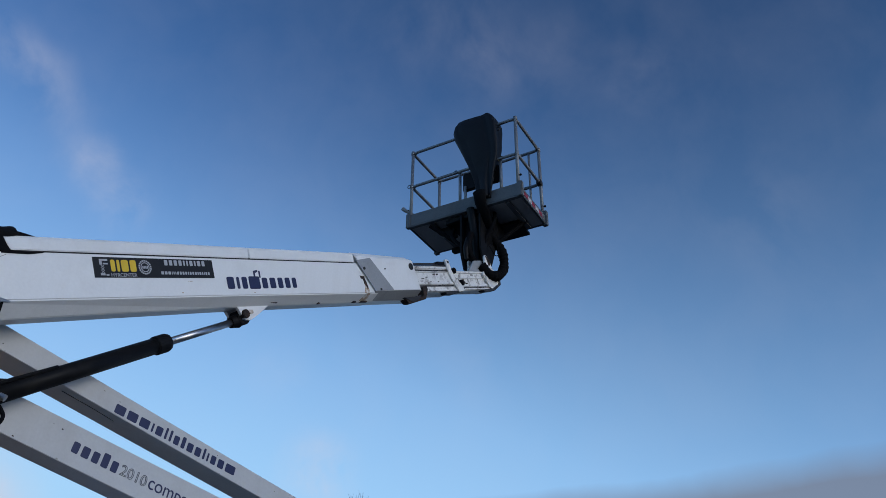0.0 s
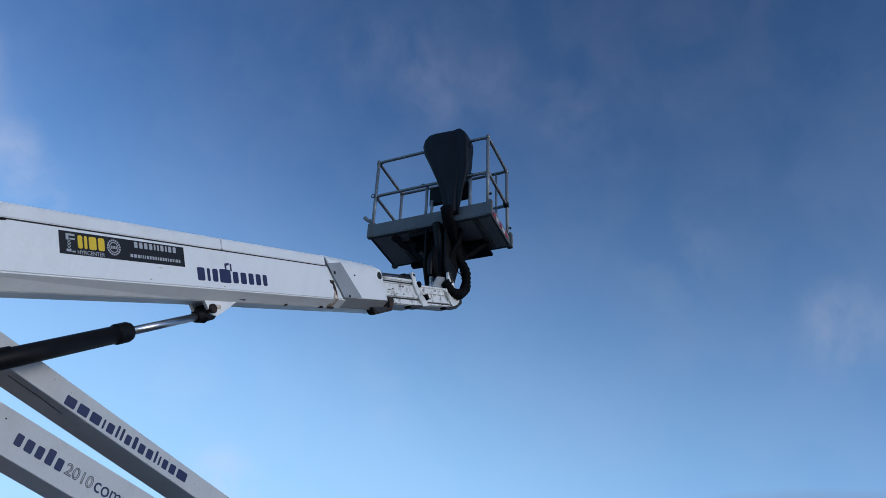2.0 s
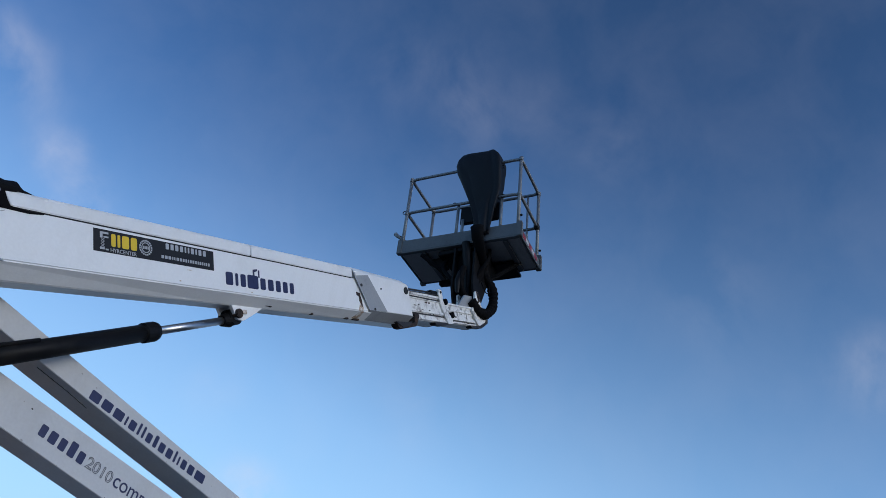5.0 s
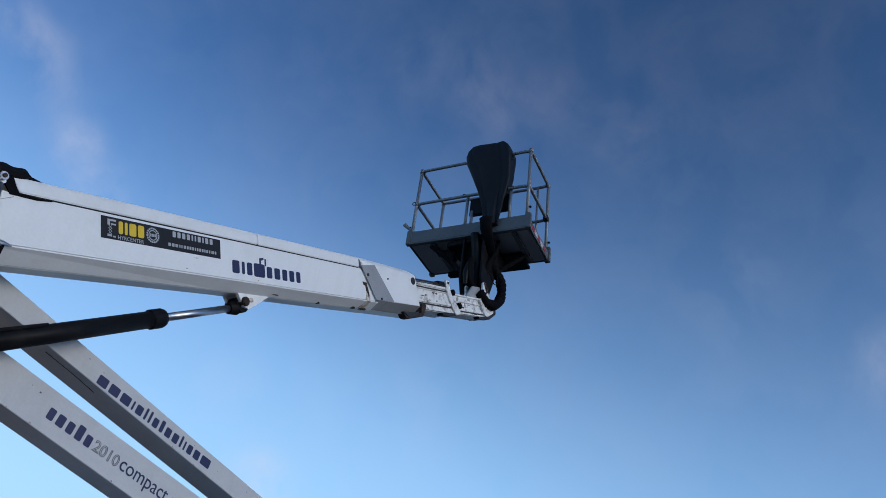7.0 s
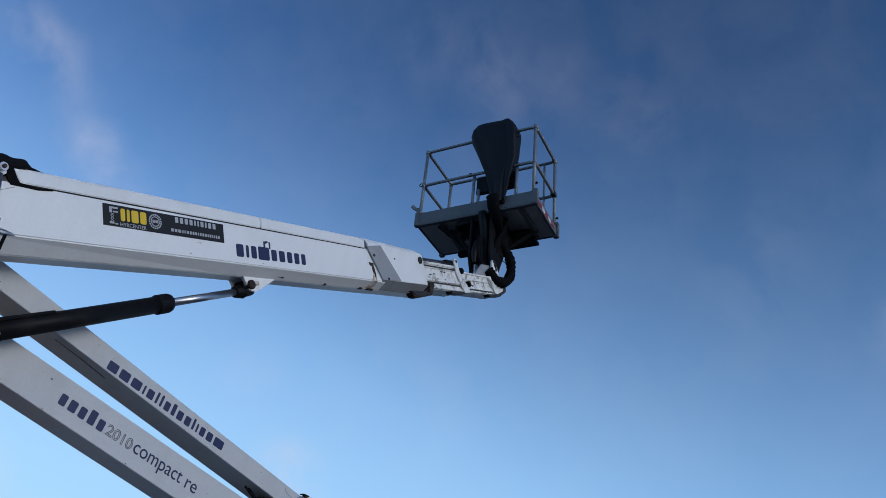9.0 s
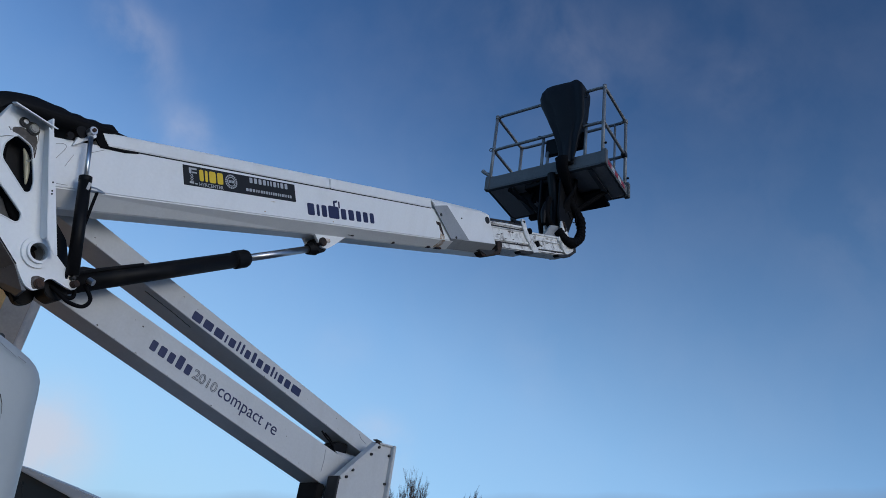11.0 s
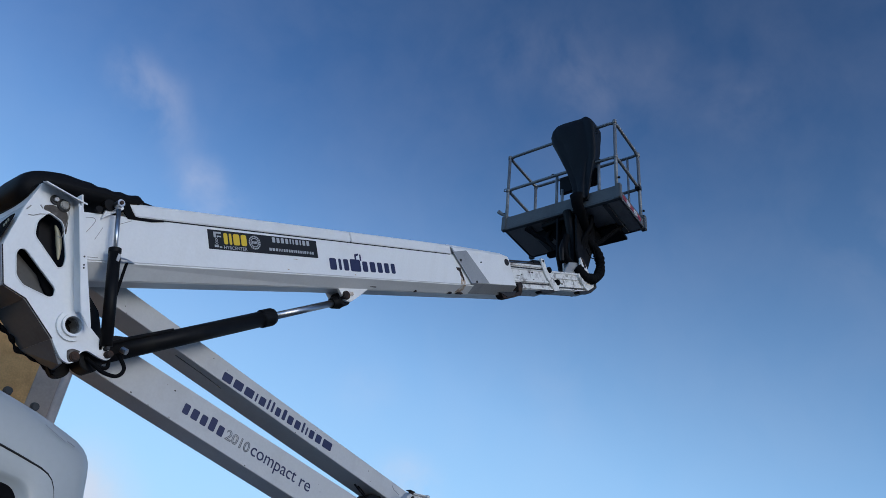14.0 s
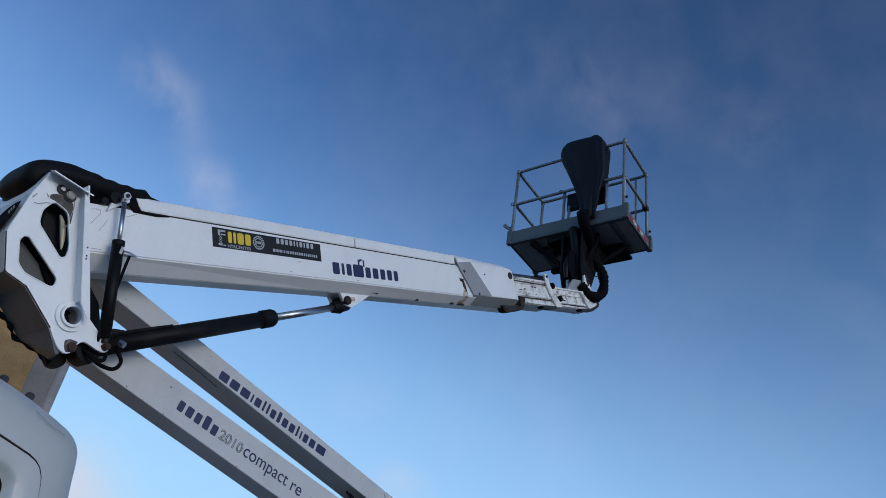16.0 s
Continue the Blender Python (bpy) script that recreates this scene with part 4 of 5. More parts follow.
    part("lower_pin", disc(GE, 1.530, 2.945, 0.010, EN - 0.03, EN + 0.02, 12, 0.003), M_DARK, near)
    # guide tube seen through the cut-out
    part("guide_tube", tube([GE(1.138, 3.245, 3.395), GE(1.165, 3.245, 3.36), GE(1.190, 3.245, 3.305), GE(1.208, 3.245, 3.25)], [0.003 + 0.011 * math.sin(math.pi * i / 36) for i in range(37)], 14, True), M_LAMP, near, "cream plastic guide tube", smooth=True)
    # added hoses and dark backing plates that keep the cut-outs dark inside
    for y in (3.255, 3.34, 3.42):
        part("hose", tube([GE(1.05, y, 3.50), GE(1.08, y, 3.30), GE(1.2, y, 3.12), GE(1.36, y, 3.0)], 0.018, 8, True), M_RUBBER, near, smooth=True)
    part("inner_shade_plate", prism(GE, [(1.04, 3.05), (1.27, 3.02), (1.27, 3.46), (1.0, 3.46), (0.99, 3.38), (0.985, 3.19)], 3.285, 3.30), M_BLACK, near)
    part("inner_shade_rib", prism(GE, [(1.02, 3.215), (1.25, 3.10), (1.25, 3.04), (1.06, 3.04), (1.01, 3.12)], 3.262, 3.27), M_INNER, near)
    # far lobes of the lower link
    ring = rounded([(1.370, 2.870), (1.385, 2.835), (1.425, 2.800), (1.465, 2.808), (1.492, 2.845), (1.480, 2.885), (1.42, 2.905)], 0.022, 4)
    part("lower_link", prism(GE, ring, 3.36, 3.40, 0.006), M_BLACK, lift, "black lower link of the elbow")
    part("link_bracket", prism(GE, rounded([(1.430, 2.925), (1.50, 2.935), (1.575, 2.895), (1.535, 2.840), (1.475, 2.848)], 0.02), 3.25, 3.34, 0.005), M_BLACK, lift)
    part("link_bush", disc(GE, 1.412, 2.858, 0.023, EN - 0.012, EN + 0.01, 18, 0.005), M_RUST, lift, "greasy rusty bush")
    # black plate filling the gap behind the short ram
    part("inner_black_plate", prism(GE, rounded([(1.41, 3.20), (1.49, 3.14), (1.57, 2.99), (1.55, 2.94), (1.43, 2.95)], 0.015), 3.30, 3.33, 0.003), M_BLACK, lift, "black plate behind the short ram")
    return near


elbow = build_elbow()


def build_leaf(y0, z0, y1, z1, w):
    """Leaf-shaped black decal on the elbow's back panel, with plain bars of print."""
    a, b = Vector((y0, z0)), Vector((y1, z1))
    d = b - a
    nrm = Vector((-d.y, d.x)).normalized()
    pts = [a + d * t + nrm * w * math.sin(math.pi * t) ** 0.8 for t in [i / 11 for i in range(12)]] + [a + d * t - nrm * w * math.sin(math.pi * t) ** 0.8 for t in [i / 11 for i in range(10, 0, -1)]]
    face_x = lambda z: 0.974 - (3.39 - z) * 0.075 - 0.0135
    bm = bmesh.new()
    loft(bm, [[GE(face_x(p.y) - 0.002, p.x, p.y) for p in pts], [GE(face_x(p.y) + 0.002, p.x, p.y) for p in pts]])
    leaf = part("leaf_decal", bm, M_RUBBER, elbow, "black leaf-shaped decal")
    bm = bmesh.new()
    for t in (0.16, 0.22, 0.28, 0.60, 0.65, 0.70, 0.75):
        c = a + d * t
        q = [c + d.normalized() * i * 0.0045 + nrm * j * w * 0.22 for i, j in ((-1, -1), (1, -1), (1, 1), (-1, 1))]
        add(bm, loft(bmesh.new(), [[GE(face_x(p.y) - 0.0035, p.x, p.y) for p in q], [GE(face_x(p.y) - 0.002, p.x, p.y) for p in q]]))
    part("decal_bars", bm, M_DULL, leaf)


build_leaf(3.222, 3.340, 3.375, 3.165, 0.072)
build_leaf(3.475, 3.342, 3.545, 3.214, 0.040)


def build_hump():
    top = [(0.985, 3.452), (0.955, 3.460), (0.934, 3.480), (0.924, 3.508), (0.924, 3.540), (0.934, 3.575), (0.956, 3.606), (0.990, 3.634), (1.035, 3.658), (1.075, 3.674), (1.122, 3.688), (1.18, 3.698), (1.238, 3.709), (1.284, 3.717), (1.331, 3.728), (1.375, 3.743), (1.425, 3.762), (1.47, 3.779)]
    low = [(1.48, 3.72), (1.40, 3.66), (1.25, 3.60), (1.10, 3.56), (1.02, 3.50), (0.985, 3.44)]
    outline = [(q.x, q.y) for q in catmull([Vector(q) for q in top + low + top[:1]], 3)][:-1]
    axis = [(0.975, 3.53), (1.10, 3.61), (1.25, 3.66), (1.52, 3.75)]
    bm = bmesh.new()
    rings = []
    for j in range(15):
        u = -1 + j / 7
        y = 3.405 + 0.165 * u
        k = 0.25 + 0.75 * (1 - abs(u) ** 3.2) ** (1 / 2.4)
        ring = []
        for i, (x, z) in enumerate(outline):
            mx = max(0.975, x)
            mz = float(np.interp(mx, [q[0] for q in axis], [q[1] for q in axis]))
            wrinkle = 0.004 * noise.noise((x * 14, y * 9, z * 14))
            ring.append(GE(mx + (x - mx) * k + wrinkle, y, mz + (z - mz) * k + wrinkle + 0.003 * math.sin(i * 1.3 + j * 0.4) * (i > 33)))
        rings.append(ring)
    loft(bm, rings)
    part("hose_cover", bm, M_VINYL, lift, "black cloth cover over the hoses at the elbow", smooth=True)
    part("cover_edge", prism(B, [(2.790, 2.800), (2.840, 2.800), (2.860, 2.735), (2.875, 2.706), (2.965, 2.697), (3.04, 2.701), (3.04, 2.695), (2.965, 2.686), (2.832, 2.690), (2.808, 2.735)], YN - 0.005, YN + 0.004), M_RUBBER, lift)
    pts = [B(2.80, 3.36, 2.80), B(2.88, 3.36, 2.822), B(2.97, 3.36, 2.815), B(3.08, 3.36, 2.785)]
    part("hose", tube(pts, 0.03, 10, True), M_RUBBER, lift, smooth=True)


build_hump()


# ---- rams ----
def build_rams():
    def along(a, b, t):
        return Vector(a) + (Vector(b) - Vector(a)) * t
    a, b = GE(1.545, 3.40, 2.945), B(4.408, 3.40, 2.325)
    ram = part("lifting_ram", tube([a, along(a, b, 0.655)], 0.048, 24), M_BLACK, lift, "long black hydraulic lifting ram with chromed rod", smooth=True)
    part("gland", tube([along(a, b, 0.615), along(a, b, 0.62), along(a, b, 0.66), along(a, b, 0.67), along(a, b, 0.672)], [0.048, 0.056, 0.056, 0.050, 0.026], 24), M_BLACK, ram)
    part("piston_rod", tube([along(a, b, 0.64), along(a, b, 0.975)], 0.0235, 20), M_CHROME, ram, "chromed piston rod", smooth=True)
    part("rod_eye", tube([b + Vector((0, -0.043, 0.014)), b + Vector((0, 0.043, 0.014))], 0.052, 20), M_BLACK, ram)
    part("rod_eye", tube([along(a, b, 0.955), along(a, b, 0.99)], [0.035, 0.048], 16), M_BLACK, ram)
    part("port_pipe", tube([along(a, b, 0.02) + Vector((0, -0.03, 0.052)), along(a, b, 0.12) + Vector((0, -0.03, 0.058)), along(a, b, 0.26) + Vector((0, -0.03, 0.052))], 0.010, 8), M_BLACK, ram)
    part("mount_plate", prism(GE, [(1.62, 3.06), (1.86, 3.15), (1.88, 3.19), (1.66, 3.12)], 3.42, 3.46, 0.003), M_BLACK, ram)
    # small slanting ram at the elbow
    yy = 3.185
    a, b = GE(1.523, yy, 2.955), GE(1.348, yy, 3.622)
    small = part("linkage_ram", tube([a, along(a, b, 0.66)], 0.0295, 20), M_BLACK, lift, "short black hydraulic ram beside the elbow", smooth=True)
    part("gland", tube([along(a, b, 0.64), along(a, b, 0.67), along(a, b, 0.675)], [0.031, 0.031, 0.012], 20), M_BLACK, small)
    part("piston_rod", tube([along(a, b, 0.6), along(a, b, 0.96)], 0.0115, 16), M_CHROME, small, "chromed piston rod", smooth=True)
    part("rod_eye", tube([b + Vector((0, -0.022, 0)), b + Vector((0, 0.022, 0))], 0.020, 14), M_CHROME, small)
    part("eye_pin", tube([b + Vector((0.0, -0.03, 0.0)), b + Vector((0, 0.09, 0))], 0.010, 10), M_RUST, small)
    part("grease_cap", tube([b + Vector((-0.03, 0.03, -0.01)), b + Vector((-0.03, 0.06, -0.01))], 0.03, 12), M_BLACK, small)
    part("grease_cap", tube([b + Vector((-0.068, 0.04, -0.055)), b + Vector((-0.068, 0.06, -0.055))], 0.018, 12), M_BLACK, small)
    c = along(a, b, 0.60)
    part("hose_fitting", tube([c + Vector((0.025, -0.01, 0)), c + Vector((0.055, -0.015, 0.008)), c + Vector((0.095, -0.015, 0.018))], [0.016, 0.013, 0.004], 10), M_CHROME, small)
    part("hose", tube([c + Vector((0.06, -0.015, 0)), c + Vector((0.062, -0.015, -0.08)), c + Vector((0.07, -0.01, -0.22)), c + Vector((0.075, 0, -0.36)), c + Vector((0.10, 0.02, -0.45))], 0.008, 8, True), M_RUBBER, small)
    part("ram_label", box(GE, 1.415, 1.429, yy - 0.032, yy - 0.027, 3.335, 3.372), M_REFL, small)
    # loops of hose at the foot of the elbow
    hose_paths = [[GE(1.62, 3.25, 2.97), GE(1.655, 3.22, 2.91), GE(1.625, 3.20, 2.855), GE(1.56, 3.20, 2.845), GE(1.51, 3.22, 2.87), GE(1.48, 3.26, 2.90)],
                  [GE(1.60, 3.27, 2.93), GE(1.585, 3.24, 2.885), GE(1.54, 3.24, 2.875), GE(1.49, 3.27, 2.90)]]
    for p in hose_paths:
        part("hose", tube(p, 0.0095, 8, True), M_RUBBER, lift, smooth=True)
    part("hose_union", tube([GE(1.615, 3.22, 2.985), GE(1.632, 3.20, 2.975)], 0.016, 10), M_CHROME, lift)


build_rams()


# ---- lower arms and turret ----
AN = 3.55


def build_arms():
    up = 0.010
    def arm(name, top, low, yn, yf, label):
        bm = bmesh.new()
        rings = []
        for (xt, zt), (xl, zl) in zip(top, low):
            rings.append([G(xl, yn, zl + up), G(xl, yf, zl + up), G(xt, yf, zt + up), G(xt, yn, zt + up)])
        loft(bm, rings)
        return part(name, bevel(bm, 0.003, seg=1), M_ARM, lift, label)
    low_arm = arm("lower_arm", [(1.412, 3.168), (3.926, 2.748)], [(1.372, 2.976), (3.888, 2.516)], AN, AN + 0.17, "light grey painted lower arm with dark blue print")
    up_arm = arm("upper_arm", [(1.409, 3.471), (4.078, 2.958)], [(1.379, 3.349), (4.040, 2.838)], AN, AN + 0.20, "light grey painted upper arm with dark blue print")
    sl = math.atan2(-0.177, 1.0)
    bars("name_print", [0.54, 0.62, 0.56, 0.58, 0.56], G, 2.209, 2.904, 0.059, AN - 0.002, M_BLUE, low_arm, sl, 0.26, "dark blue block print", (3,), 0.289)
    lettering("year_print", "2010", G, 2.514, 2.856, 0.083, AN - 0.002, M_OUTLINE, low_arm, sl, "grey outlined figures", 0.179, 0.0016)
    lettering("model_print", "compact", G, 2.705, 2.823, 0.110, AN - 0.002, M_BLUE, low_arm, sl, "thin dark blue lettering", 0.365)
    lettering("model_print", "re", G, 3.100, 2.750, 0.110, AN - 0.002, M_BLUE, low_arm, sl, "", 0.088)
    sl = math.atan2(-0.163, 1.0)
    bars("address_print", [0.86, 0.86, 0.86, 0.16, 0.60, 0.20, 0.20, 0.50, 0.34, 0.56, 0.56, 0.20, 0.16, 0.50, 0.60, 1.0], G, 2.396, 3.174, 0.053, AN - 0.002, M_BLUE, up_arm, sl, 0.24, "dark blue block print", (5, 6, 8, 11), 0.915)
    # weld seams, marks
    part("crease", tube([G(3.62, AN, 2.785), G(3.625, AN - 0.001, 2.72), G(3.62, AN, 2.64)], 0.0022, 5), M_GREY, low_arm)
    part("crease", tube([G(3.895, AN, 2.98), G(3.915, AN - 0.001, 2.955), G(3.975, AN, 2.935)], 0.0022, 5), M_GREY, up_arm)
    part("cable", tube([G(2.09, AN + 0.03, 3.205), G(2.29, AN + 0.03, 3.166), G(2.44, AN + 0.05, 3.142)], 0.002, 5), M_RUBBER, up_arm)
    rng = random.Random(5)
    for k in range(26):
        x = rng.uniform(1.7, 3.8)
        arm_, top_z, low_z = (low_arm, 3.168 - (x - 1.412) * 0.167, 2.976 - (x - 1.372) * 0.1828) if k % 2 else (up_arm, 3.471 - (x - 1.409) * 0.1922, 3.349 - (x - 1.379) * 0.192)
        z = low_z + 0.012 + rng.random() ** 3 * (top_z - low_z - 0.03)
        w, h = rng.uniform(0.004, 0.016), rng.uniform(0.002, 0.005)
        ring = rounded([(x, z), (x + w, z - w * 0.15), (x + w * 0.8, z + h), (x + w * 0.2, z + h * 1.2)], 0.002, 2)
        part("paint_chip", prism(G, ring, AN - 0.0012, AN + 0.002), M_GRIME if k % 3 else M_RUST, arm_)
    # black block and pipes between the arms at the turret
    blk = part("valve_block", prism(G, [(3.665, 2.775), (3.70, 2.735), (3.84, 2.79), (3.84, 2.89), (3.74, 2.88), (3.68, 2.825)], AN + 0.03, AN + 0.15, 0.006), M_BLACK, lift, "black valve block between the arms")
    part("cable", tube([G(3.58, AN + 0.03, 2.900), G(3.63, AN + 0.02, 2.865), G(3.69, AN + 0.02, 2.838), G(3.71, AN + 0.02, 2.800)], 0.006, 6, True), M_RUBBER, blk)
    part("cable", tube([G(3.62, AN + 0.04, 2.900), G(3.67, AN + 0.03, 2.870), G(3.71, AN + 0.03, 2.830)], 0.005, 6, True), M_RUBBER, blk)
    part("pipe", tube([G(3.74, AN + 0.05, 2.770), G(3.92, AN + 0.05, 2.790)], 0.05, 12), M_ARM, blk)


build_arms()


def build_turret():
    ya, yb = 3.40, 3.70
    outline = [(3.682, 2.668), (3.985, 2.972), (4.165, 2.998), (4.185, 1.10), (3.70, 1.10)]
    tur = part("turret", prism(GT, outline, ya + 0.01, ya + 0.03, 0.003), M_ARM, lift, "pale grey turret with bolted side covers")
    part("turret_side", prism(GT, outline, yb - 0.02, yb, 0.003), M_ARM, tur)
    part("turret_back", box(GT, 4.12, 4.15, ya + 0.03, yb - 0.02, 1.10, 2.93), M_ARM, tur)
    def strip(a, b, w, y0, y1, m=M_ARM):
        d = Vector((b[0] - a[0], b[1] - a[1])).normalized()
        n_ = Vector((-d.y, d.x)) * w
        part("flange", prism(GT, [a, b, (b[0] + n_.x, b[1] + n_.y), (a[0] + n_.x, a[1] + n_.y)], y0, y1, 0.003), m, tur)
    strip((3.676, 2.672), (3.99, 2.985), -0.024, ya - 0.012, ya + 0.05)
    strip((4.185, 1.10), (4.172, 3.004), 0.026, ya - 0.02, ya + 0.03)
    strip((3.985, 2.982), (4.165, 3.006), -0.012, ya - 0.005, ya + 0.03)
    part("rust_patch", box(GT, 3.976, 4.006, ya - 0.013, ya + 0.01, 2.964, 2.986, 0.003), M_RUST, tur, "rusty top corner")
    part("cap_strip", box(GT, 3.960, 4.020, ya - 0.016, ya + 0.02, 2.986, 2.992, 0.002), M_DARK, tur)
    for x, z in ((3.752, 2.685), (3.80, 2.742), (3.952, 2.888), (4.018, 2.955), (4.135, 2.930), (4.135, 2.74), (4.135, 2.55), (3.740, 2.5)):
        part("bolt", disc(GT, x, z, 0.009, ya - 0.003, ya + 0.012, 10), M_DARK, tur)
    dk = part("turret_frame", box(GT, 3.605, 3.675, ya + 0.10, yb - 0.04, 1.10, 2.615, 0.005), M_BLACK, tur, "dark turret frame")
    part("edge_channel", box(GT, 3.663, 3.682, ya - 0.01, ya + 0.08, 1.10, 2.668, 0.003), M_DARK, tur)
    part("warning_label", box(GT, 3.615, 3.655, ya + 0.095, ya + 0.1, 2.40, 2.47), M_YELLOW, dk)
    # truck chassis that carries it
    ch = part("chassis", box(G, 1.0, 6.3, 2.75, 4.25, 0.62, 0.86, 0.02), M_GREY, lift, "grey truck chassis")
    part("slewing_ring", tube([G(3.9, 3.62, 0.85), G(3.9, 3.62, 1.14)], 0.42, 32), M_DARK, ch)
    for x in (1.75, 5.3):
        for y in (2.72, 4.10):
            w = part("wheel", tube([G(x, y, 0.37), G(x, y + 0.05, 0.37), G(x, y + 0.17, 0.37), G(x, y + 0.22, 0.37)], [0.33, 0.37, 0.37, 0.33], 32), M_RUBBER, ch)
            part("rim", tube([G(x, y - 0.006, 0.37), G(x, y + 0.10, 0.37)], 0.2, 24), M_GALV, w)
    # cab body with a slanting window behind the front panel
    f = lambda u, y, v: GB(y, u, v)
    cabp = part("truck_body", prism(f, [(2.42, 0.84), (2.42, 2.064), (3.10, 2.091), (3.95, 2.112), (4.22, 2.12), (4.22, 0.84)], 2.0, 2.9, 0.01), M_WHITE, lift, "white truck body with an advertising sticker")
    part("window_pillar", prism(f, [(3.074, 2.088), (3.528, 2.192), (4.018, 2.297), (4.22, 2.315), (4.22, 2.29), (4.0, 2.272), (3.715, 2.198), (3.496, 2.143), (3.399, 2.113), (3.356, 2.088)], 2.02, 2.10, 0.006), M_ARM, cabp, "light grey window pillar")
    part("window", prism(f, [(3.30, 2.086), (4.2, 2.10), (4.2, 2.300), (4.0, 2.285), (3.70, 2.210), (3.45, 2.148)], 2.05, 2.065), M_SKY_GLASS, cabp, "dark window")
    s2 = part("sticker", prism(f, [(3.22, 1.96), (3.22, 2.082), (2.45, 2.055), (2.45, 1.93)], 1.995, 2.001), M_STICKER, cabp, "black advertising sticker")
    bars("sticker_logo", [0.45, 0.22, 0.62, 0.56], lambda u, y, v: GB(y, -u, v), -3.12, 2.005, 0.06, 1.9925, M_YELLOW, s2, -0.03, 0.09)


build_turret()


# ---- truck cab close by ----
def build_near_truck():
    truck = thing("delivery_truck", (-0.4, 2.3, 0), "pale white delivery truck cab parked beside the lift", "truck")
    Y0 = 1.60
    side = [(-1.3, 2.235), (0.30, 2.170), (0.487, 2.145), (0.55, 2.135), (0.618, 2.122), (0.666, 2.112), (0.70, 2.103), (0.735, 2.093), (0.765, 2.083), (0.783, 2.073), (0.795, 2.062), (0.804, 2.048), (0.810, 2.025), (0.816, 1.989), (0.832, 1.905), (0.90, 1.45), (0.93, 1.05), (0.93, 0.80), (-1.3, 0.80)]
    bm = bmesh.new()
    ys = [(Y0 + 0.00, 0.030), (Y0 + 0.003, 0.020), (Y0 + 0.008, 0.012), (Y0 + 0.016, 0.006), (Y0 + 0.028, 0.002), (Y0 + 0.045, 0.0), (Y0 + 0.8, 0.04), (Y0 + 1.35, 0.10)]
    rings = []
    for y, ins in ys:
        k = 1.0 + (y - Y0) / 1.62 if y < Y0 + 0.06 else 1.028
        rings.append([G(x * k - (ins if x > 0.4 else 0) * 0.8, y, 1.62 + (z - 1.62) * (k if z > 1.62 else 1) - (ins if z > 1.8 else 0)) for x, z in side])
    loft(bm, [[GC(*p) for p in r] for r in rings], True, False)
    bm.faces.new([v for v in bm.verts][-len(side):])
    # the door's face, with a hollow round the window
    win = rounded([(-0.35, 1.30), (0.765, 1.30), (0.703, 1.86), (0.692, 1.948), (0.672, 1.967), (0.618, 1.972), (0.40, 1.996), (-0.35, 2.035)], 0.030, 4)
    hollow = rounded([(-0.40, 1.26), (0.800, 1.26), (0.724, 1.87), (0.716, 1.962), (0.690, 1.984), (0.618, 1.992), (0.40, 2.017), (-0.40, 2.06)], 0.045, 4)
    add(bm, plate_with_holes(GC, [(p.x, p.z) for p in rings[0]], [hollow], Y0, Y0))
    steps = [(0.0, 0.0), (0.25, 0.0015), (0.5, 0.006), (0.75, 0.011), (1.0, 0.014)]
    add(bm, loft(bmesh.new(), [[GC(a_[0] + (b_[0] - a_[0]) * t, Y0 + d, a_[1] + (b_[1] - a_[1]) * t) for a_, b_ in zip(hollow, win)] for t, d in steps], True, False))
    bmesh.ops.remove_doubles(bm, verts=bm.verts, dist=0.0004)
    body = part("cab_body", bm, M_CAB, truck, "pale grey-white painted cab", smooth=32)
    inner = [(u + (0.03 if u < 0.2 else -0.032), v + (0.03 if v < 1.5 else -0.021)) for u, v in win]
    part("window_seal", prism(GC, win, Y0 + 0.006, Y0 + 0.03, 0.003), M_RUBBER, body, "black rubber window seal")
    part("window", prism(GC, inner, Y0 + 0.004, Y0 + 0.008), M_GLASS, body, "dark side window")
    seam = [(-0.6, 2.105), (0.30, 2.083), (0.44, 2.062), (0.527, 2.049), (0.59, 2.038), (0.657, 2.025), (0.712, 2.013), (0.730, 2.006), (0.742, 1.997), (0.752, 1.982), (0.759, 1.964)]
    part("door_gap", tube([GC(u, Y0 - 0.0005, v) for u, v in seam], [0.0026] * 6 + [0.0022, 0.0016, 0.001, 0.0007, 0.0004], 6), M_SEAM, body)
    part("door_gap", tube([GC(u, Y0 - 0.0001, v) for u, v in ((0.758, 1.966), (0.764, 1.94), (0.775, 1.85), (0.80, 1.60))], 0.0007, 5), M_GREY, body)
    part("scuff", tube([GC(0.690, Y0 + 0.0, 2.096), GC(0.713, Y0 - 0.0005, 2.086), GC(0.741, Y0 - 0.0005, 2.076)], 0.0009, 5), M_GREY, body)
    part("scuff", tube([GC(0.744, Y0 - 0.0005, 2.078), GC(0.764, Y0 - 0.0005, 2.072)], 0.0012, 5), M_GREY, body)
    for x in (0.3,):
        for y in (Y0 + 0.02, Y0 + 1.1):
            w = part("wheel", tube([G(x, y, 0.36), G(x, y + 0.04, 0.36), G(x, y + 0.18, 0.36), G(x, y + 0.22, 0.36)], [0.32, 0.36, 0.36, 0.32], 32), M_RUBBER, truck)
            part("rim", tube([G(x, y - 0.004, 0.36), G(x, y + 0.1, 0.36)], 0.2, 24), M_GALV, w)


build_near_truck()


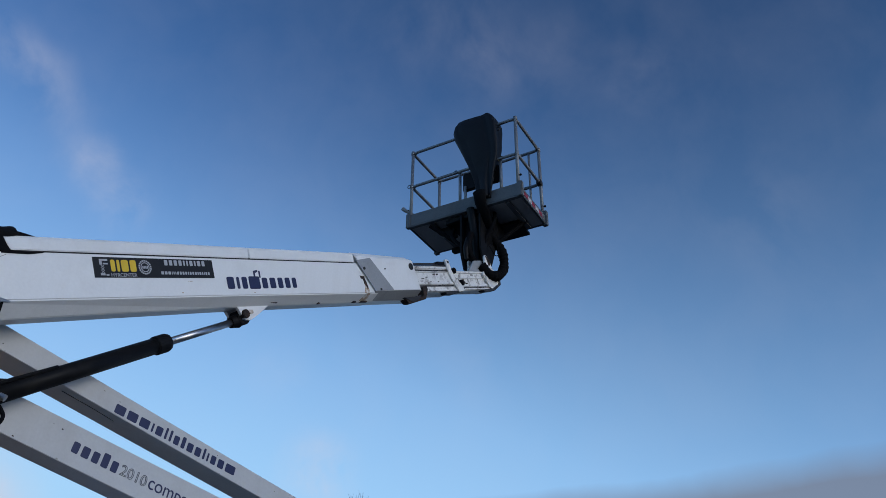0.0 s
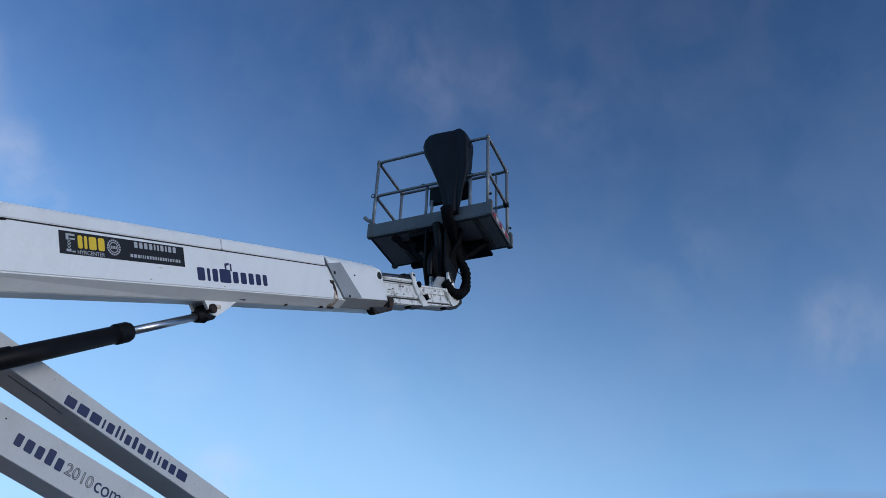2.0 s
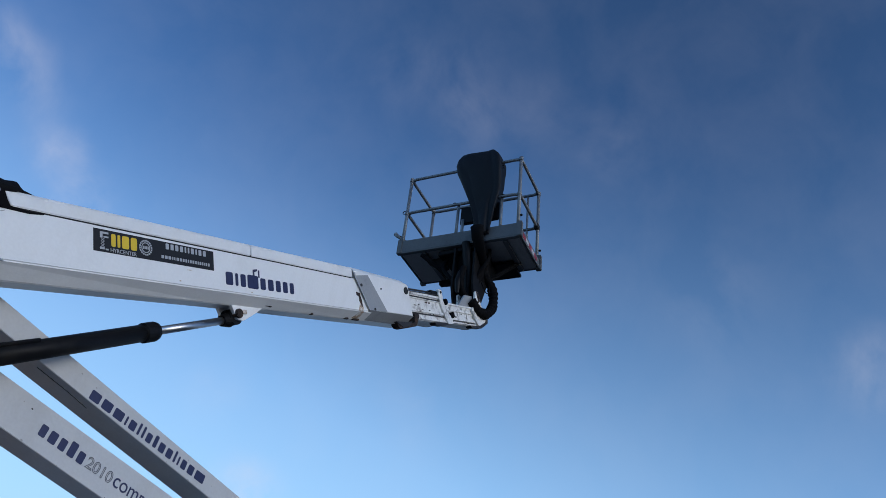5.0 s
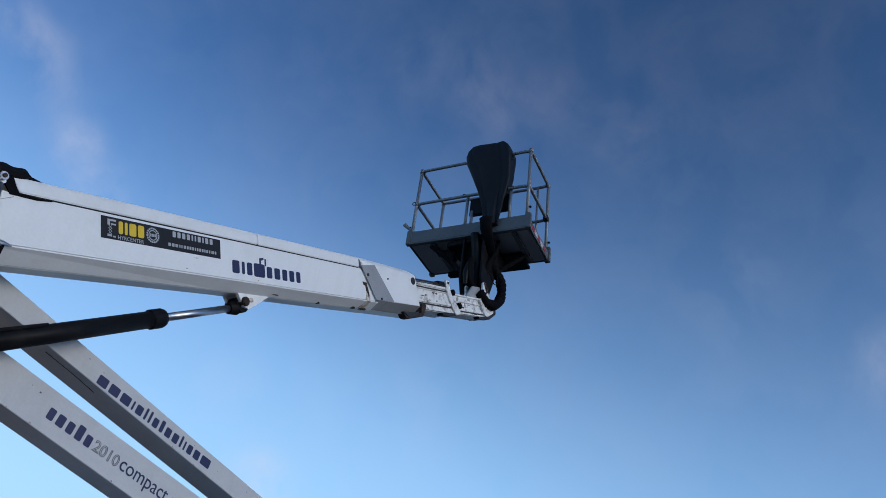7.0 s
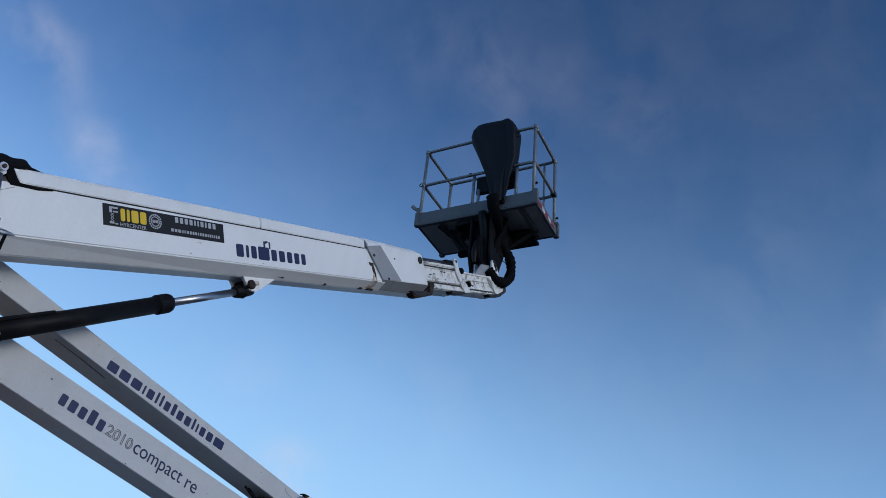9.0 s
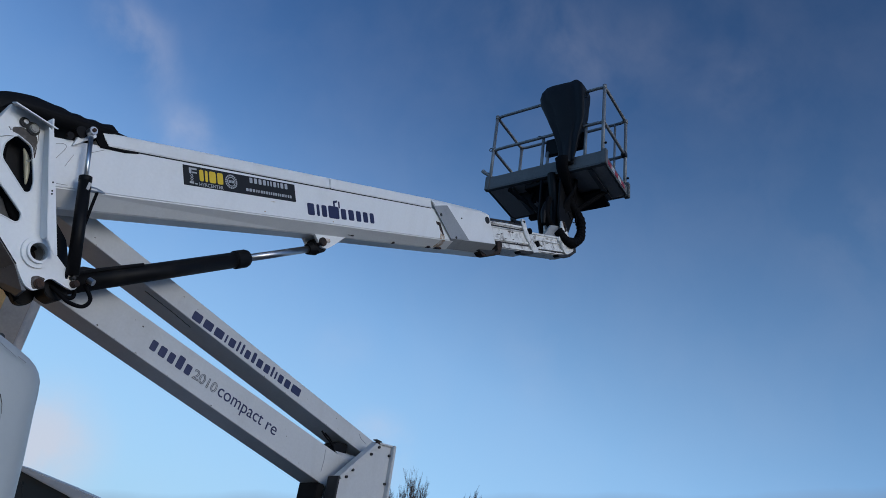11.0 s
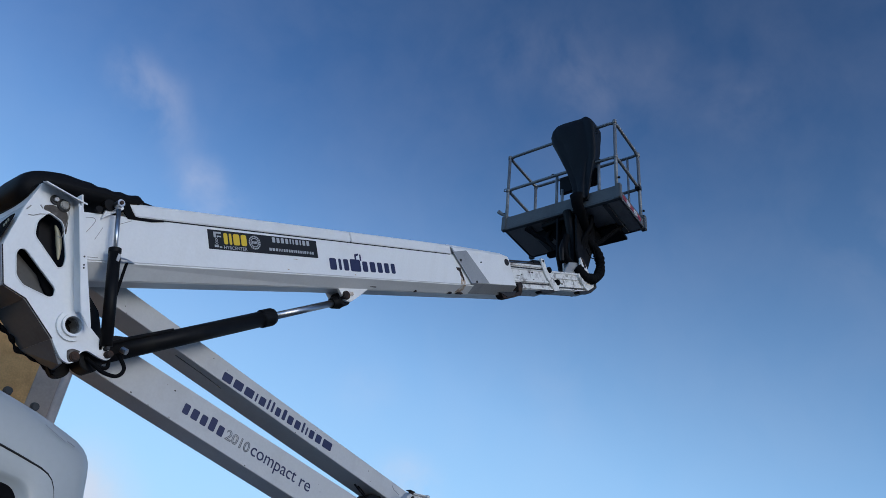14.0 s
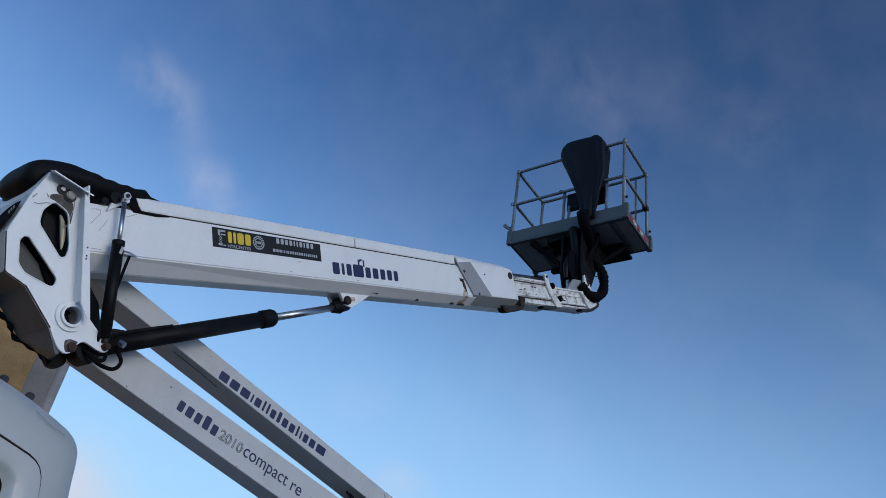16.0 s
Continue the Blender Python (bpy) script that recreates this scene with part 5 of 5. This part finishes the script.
# ---- box body behind the elbow ----
def build_box():
    bx = thing("box_body", (0.2, 6.0, 0), "tall truck box body with brown plywood side and pale corner post", "truck box")
    Y0, zt = 5.0, 3.66
    part("plywood_panel", box(GX, -2.2, 2.03, Y0, Y0 + 0.03, 0.75, zt - 0.05), M_PLY, bx, "brown plywood panel")
    part("edge_panel", box(GX, 2.03, 2.19, Y0 - 0.004, Y0 + 0.03, 0.75, zt - 0.03, 0.003), M_BEIGE, bx, "beige painted edge panel")
    part("corner_post", tube([GX(2.222, Y0 + 0.01, 0.7), GX(2.222, Y0 + 0.01, zt)], 0.034, 14), M_CREAM, bx, smooth=True)
    part("top_rail", box(GX, -2.2, 2.22, Y0 - 0.01, Y0 + 0.05, zt - 0.06, zt, 0.005), M_CREAM, bx)
    part("roof", box(GX, -2.2, 2.2, Y0 + 0.04, Y0 + 2.3, zt - 0.04, zt - 0.01), M_CREAM, bx)
    part("end_wall", box(GX, 2.17, 2.21, Y0 + 0.03, Y0 + 2.3, 0.75, zt - 0.02), M_CREAM, bx)
    part("floor_frame", box(GX, -2.2, 2.2, Y0 + 0.05, Y0 + 2.3, 0.66, 0.76), M_DARK, bx)
    for x, z in ((1.905, 3.175), (2.095, 3.140)):
        part("rubber_buffer", tube([GX(x, Y0 - 0.025, z), GX(x, Y0, z)], [0.024, 0.032], 14), M_INNER, bx)
    for x in (-1.4, 1.3):
        for y in (Y0 + 0.1, Y0 + 2.0):
            w = part("wheel", tube([G(x, y, 0.38), G(x, y + 0.04, 0.38), G(x, y + 0.18, 0.38), G(x, y + 0.22, 0.38)], [0.34, 0.38, 0.38, 0.34], 28), M_RUBBER, bx)
            part("rim", tube([G(x, y - 0.004, 0.38), G(x, y + 0.1, 0.38)], 0.2, 20), M_GALV, w)
            part("axle_mount", box(G, x - 0.08, x + 0.08, y + 0.06, y + 0.16, 0.36, 0.68), M_DARK, bx)


build_box()


# ---- bare birches ----
def build_birch(x, y, height, seed, spread=0.9):
    rng = random.Random(seed)
    tree = thing("birch_tree", (x, y, 0), "bare leafless birch tree with fine upright twigs", "tree", "bare birches")
    trunk_pts = [G(x, y, 0)]
    dx, dy = rng.uniform(-0.03, 0.03), rng.uniform(-0.03, 0.03)
    for i in range(1, 9):
        t = i / 8
        trunk_pts.append(G(x + dx * i + rng.uniform(-0.05, 0.05), y + dy * i + rng.uniform(-0.05, 0.05), height * t))
    part("trunk", tube(trunk_pts, [0.085 * (1 - i / 8.4) + 0.004 for i in range(9)], 8), M_BARK, tree, smooth=True)
    bm = bmesh.new()

    def grow(p, d, length, r, level):
        pts = [p]
        q = p.copy()
        k = 4
        for i in range(k):
            d = (d + Vector((rng.uniform(-0.14, 0.14), rng.uniform(-0.14, 0.14), rng.uniform(-0.02, 0.16)))).normalized()
            q = q + d * (length / k)
            pts.append(q.copy())
        tube(pts, [max(r * (1 - 0.85 * i / k), 0.0026) for i in range(k + 1)], 4 if level else 5, bm=bm, caps=False)
        if level >= 3:
            return
        for i in range((8, 7, 5)[level]):
            t = rng.uniform(0.2, 0.95)
            j = min(int(t * k), k - 1)
            base = pts[j].lerp(pts[j + 1], t * k - j)
            a = rng.uniform(0, 2 * math.pi)
            side = Vector((math.cos(a), math.sin(a), 0)) * rng.uniform(0.45, 0.8)
            grow(base, (d * 0.9 + side * 0.5 + Vector((0, 0, 0.5))).normalized(), length * rng.uniform(0.36, 0.58), r * 0.5, level + 1)

    for i in range(24):
        t = 0.30 + 0.66 * i / 23
        j = min(int(t * 8), 7)
        p = trunk_pts[j].lerp(trunk_pts[j + 1], t * 8 - j)
        a = i * 2.4 + rng.uniform(-0.4, 0.4)
        d = Vector((math.cos(a) * spread, math.sin(a) * spread, 1.5)).normalized()
        grow(p, d, height * (0.34 - 0.24 * (t - 0.3)) * rng.uniform(0.75, 1.05), 0.017 * (1.25 - t), 0)
    crown = part("crown", bm, M_BARK, tree, "fine bare twigs")


for i, (x, y, hgt) in enumerate(((26.2, 24.11, 7.75), (26.54, 23.61, 8.1), (26.8, 23.21, 8.25), (27.10, 22.75, 8.5), (28.14, 21.11, 8.2), (25.85, 24.71, 7.65))):
    build_birch(x, y, hgt, 11 + i, 0.42)
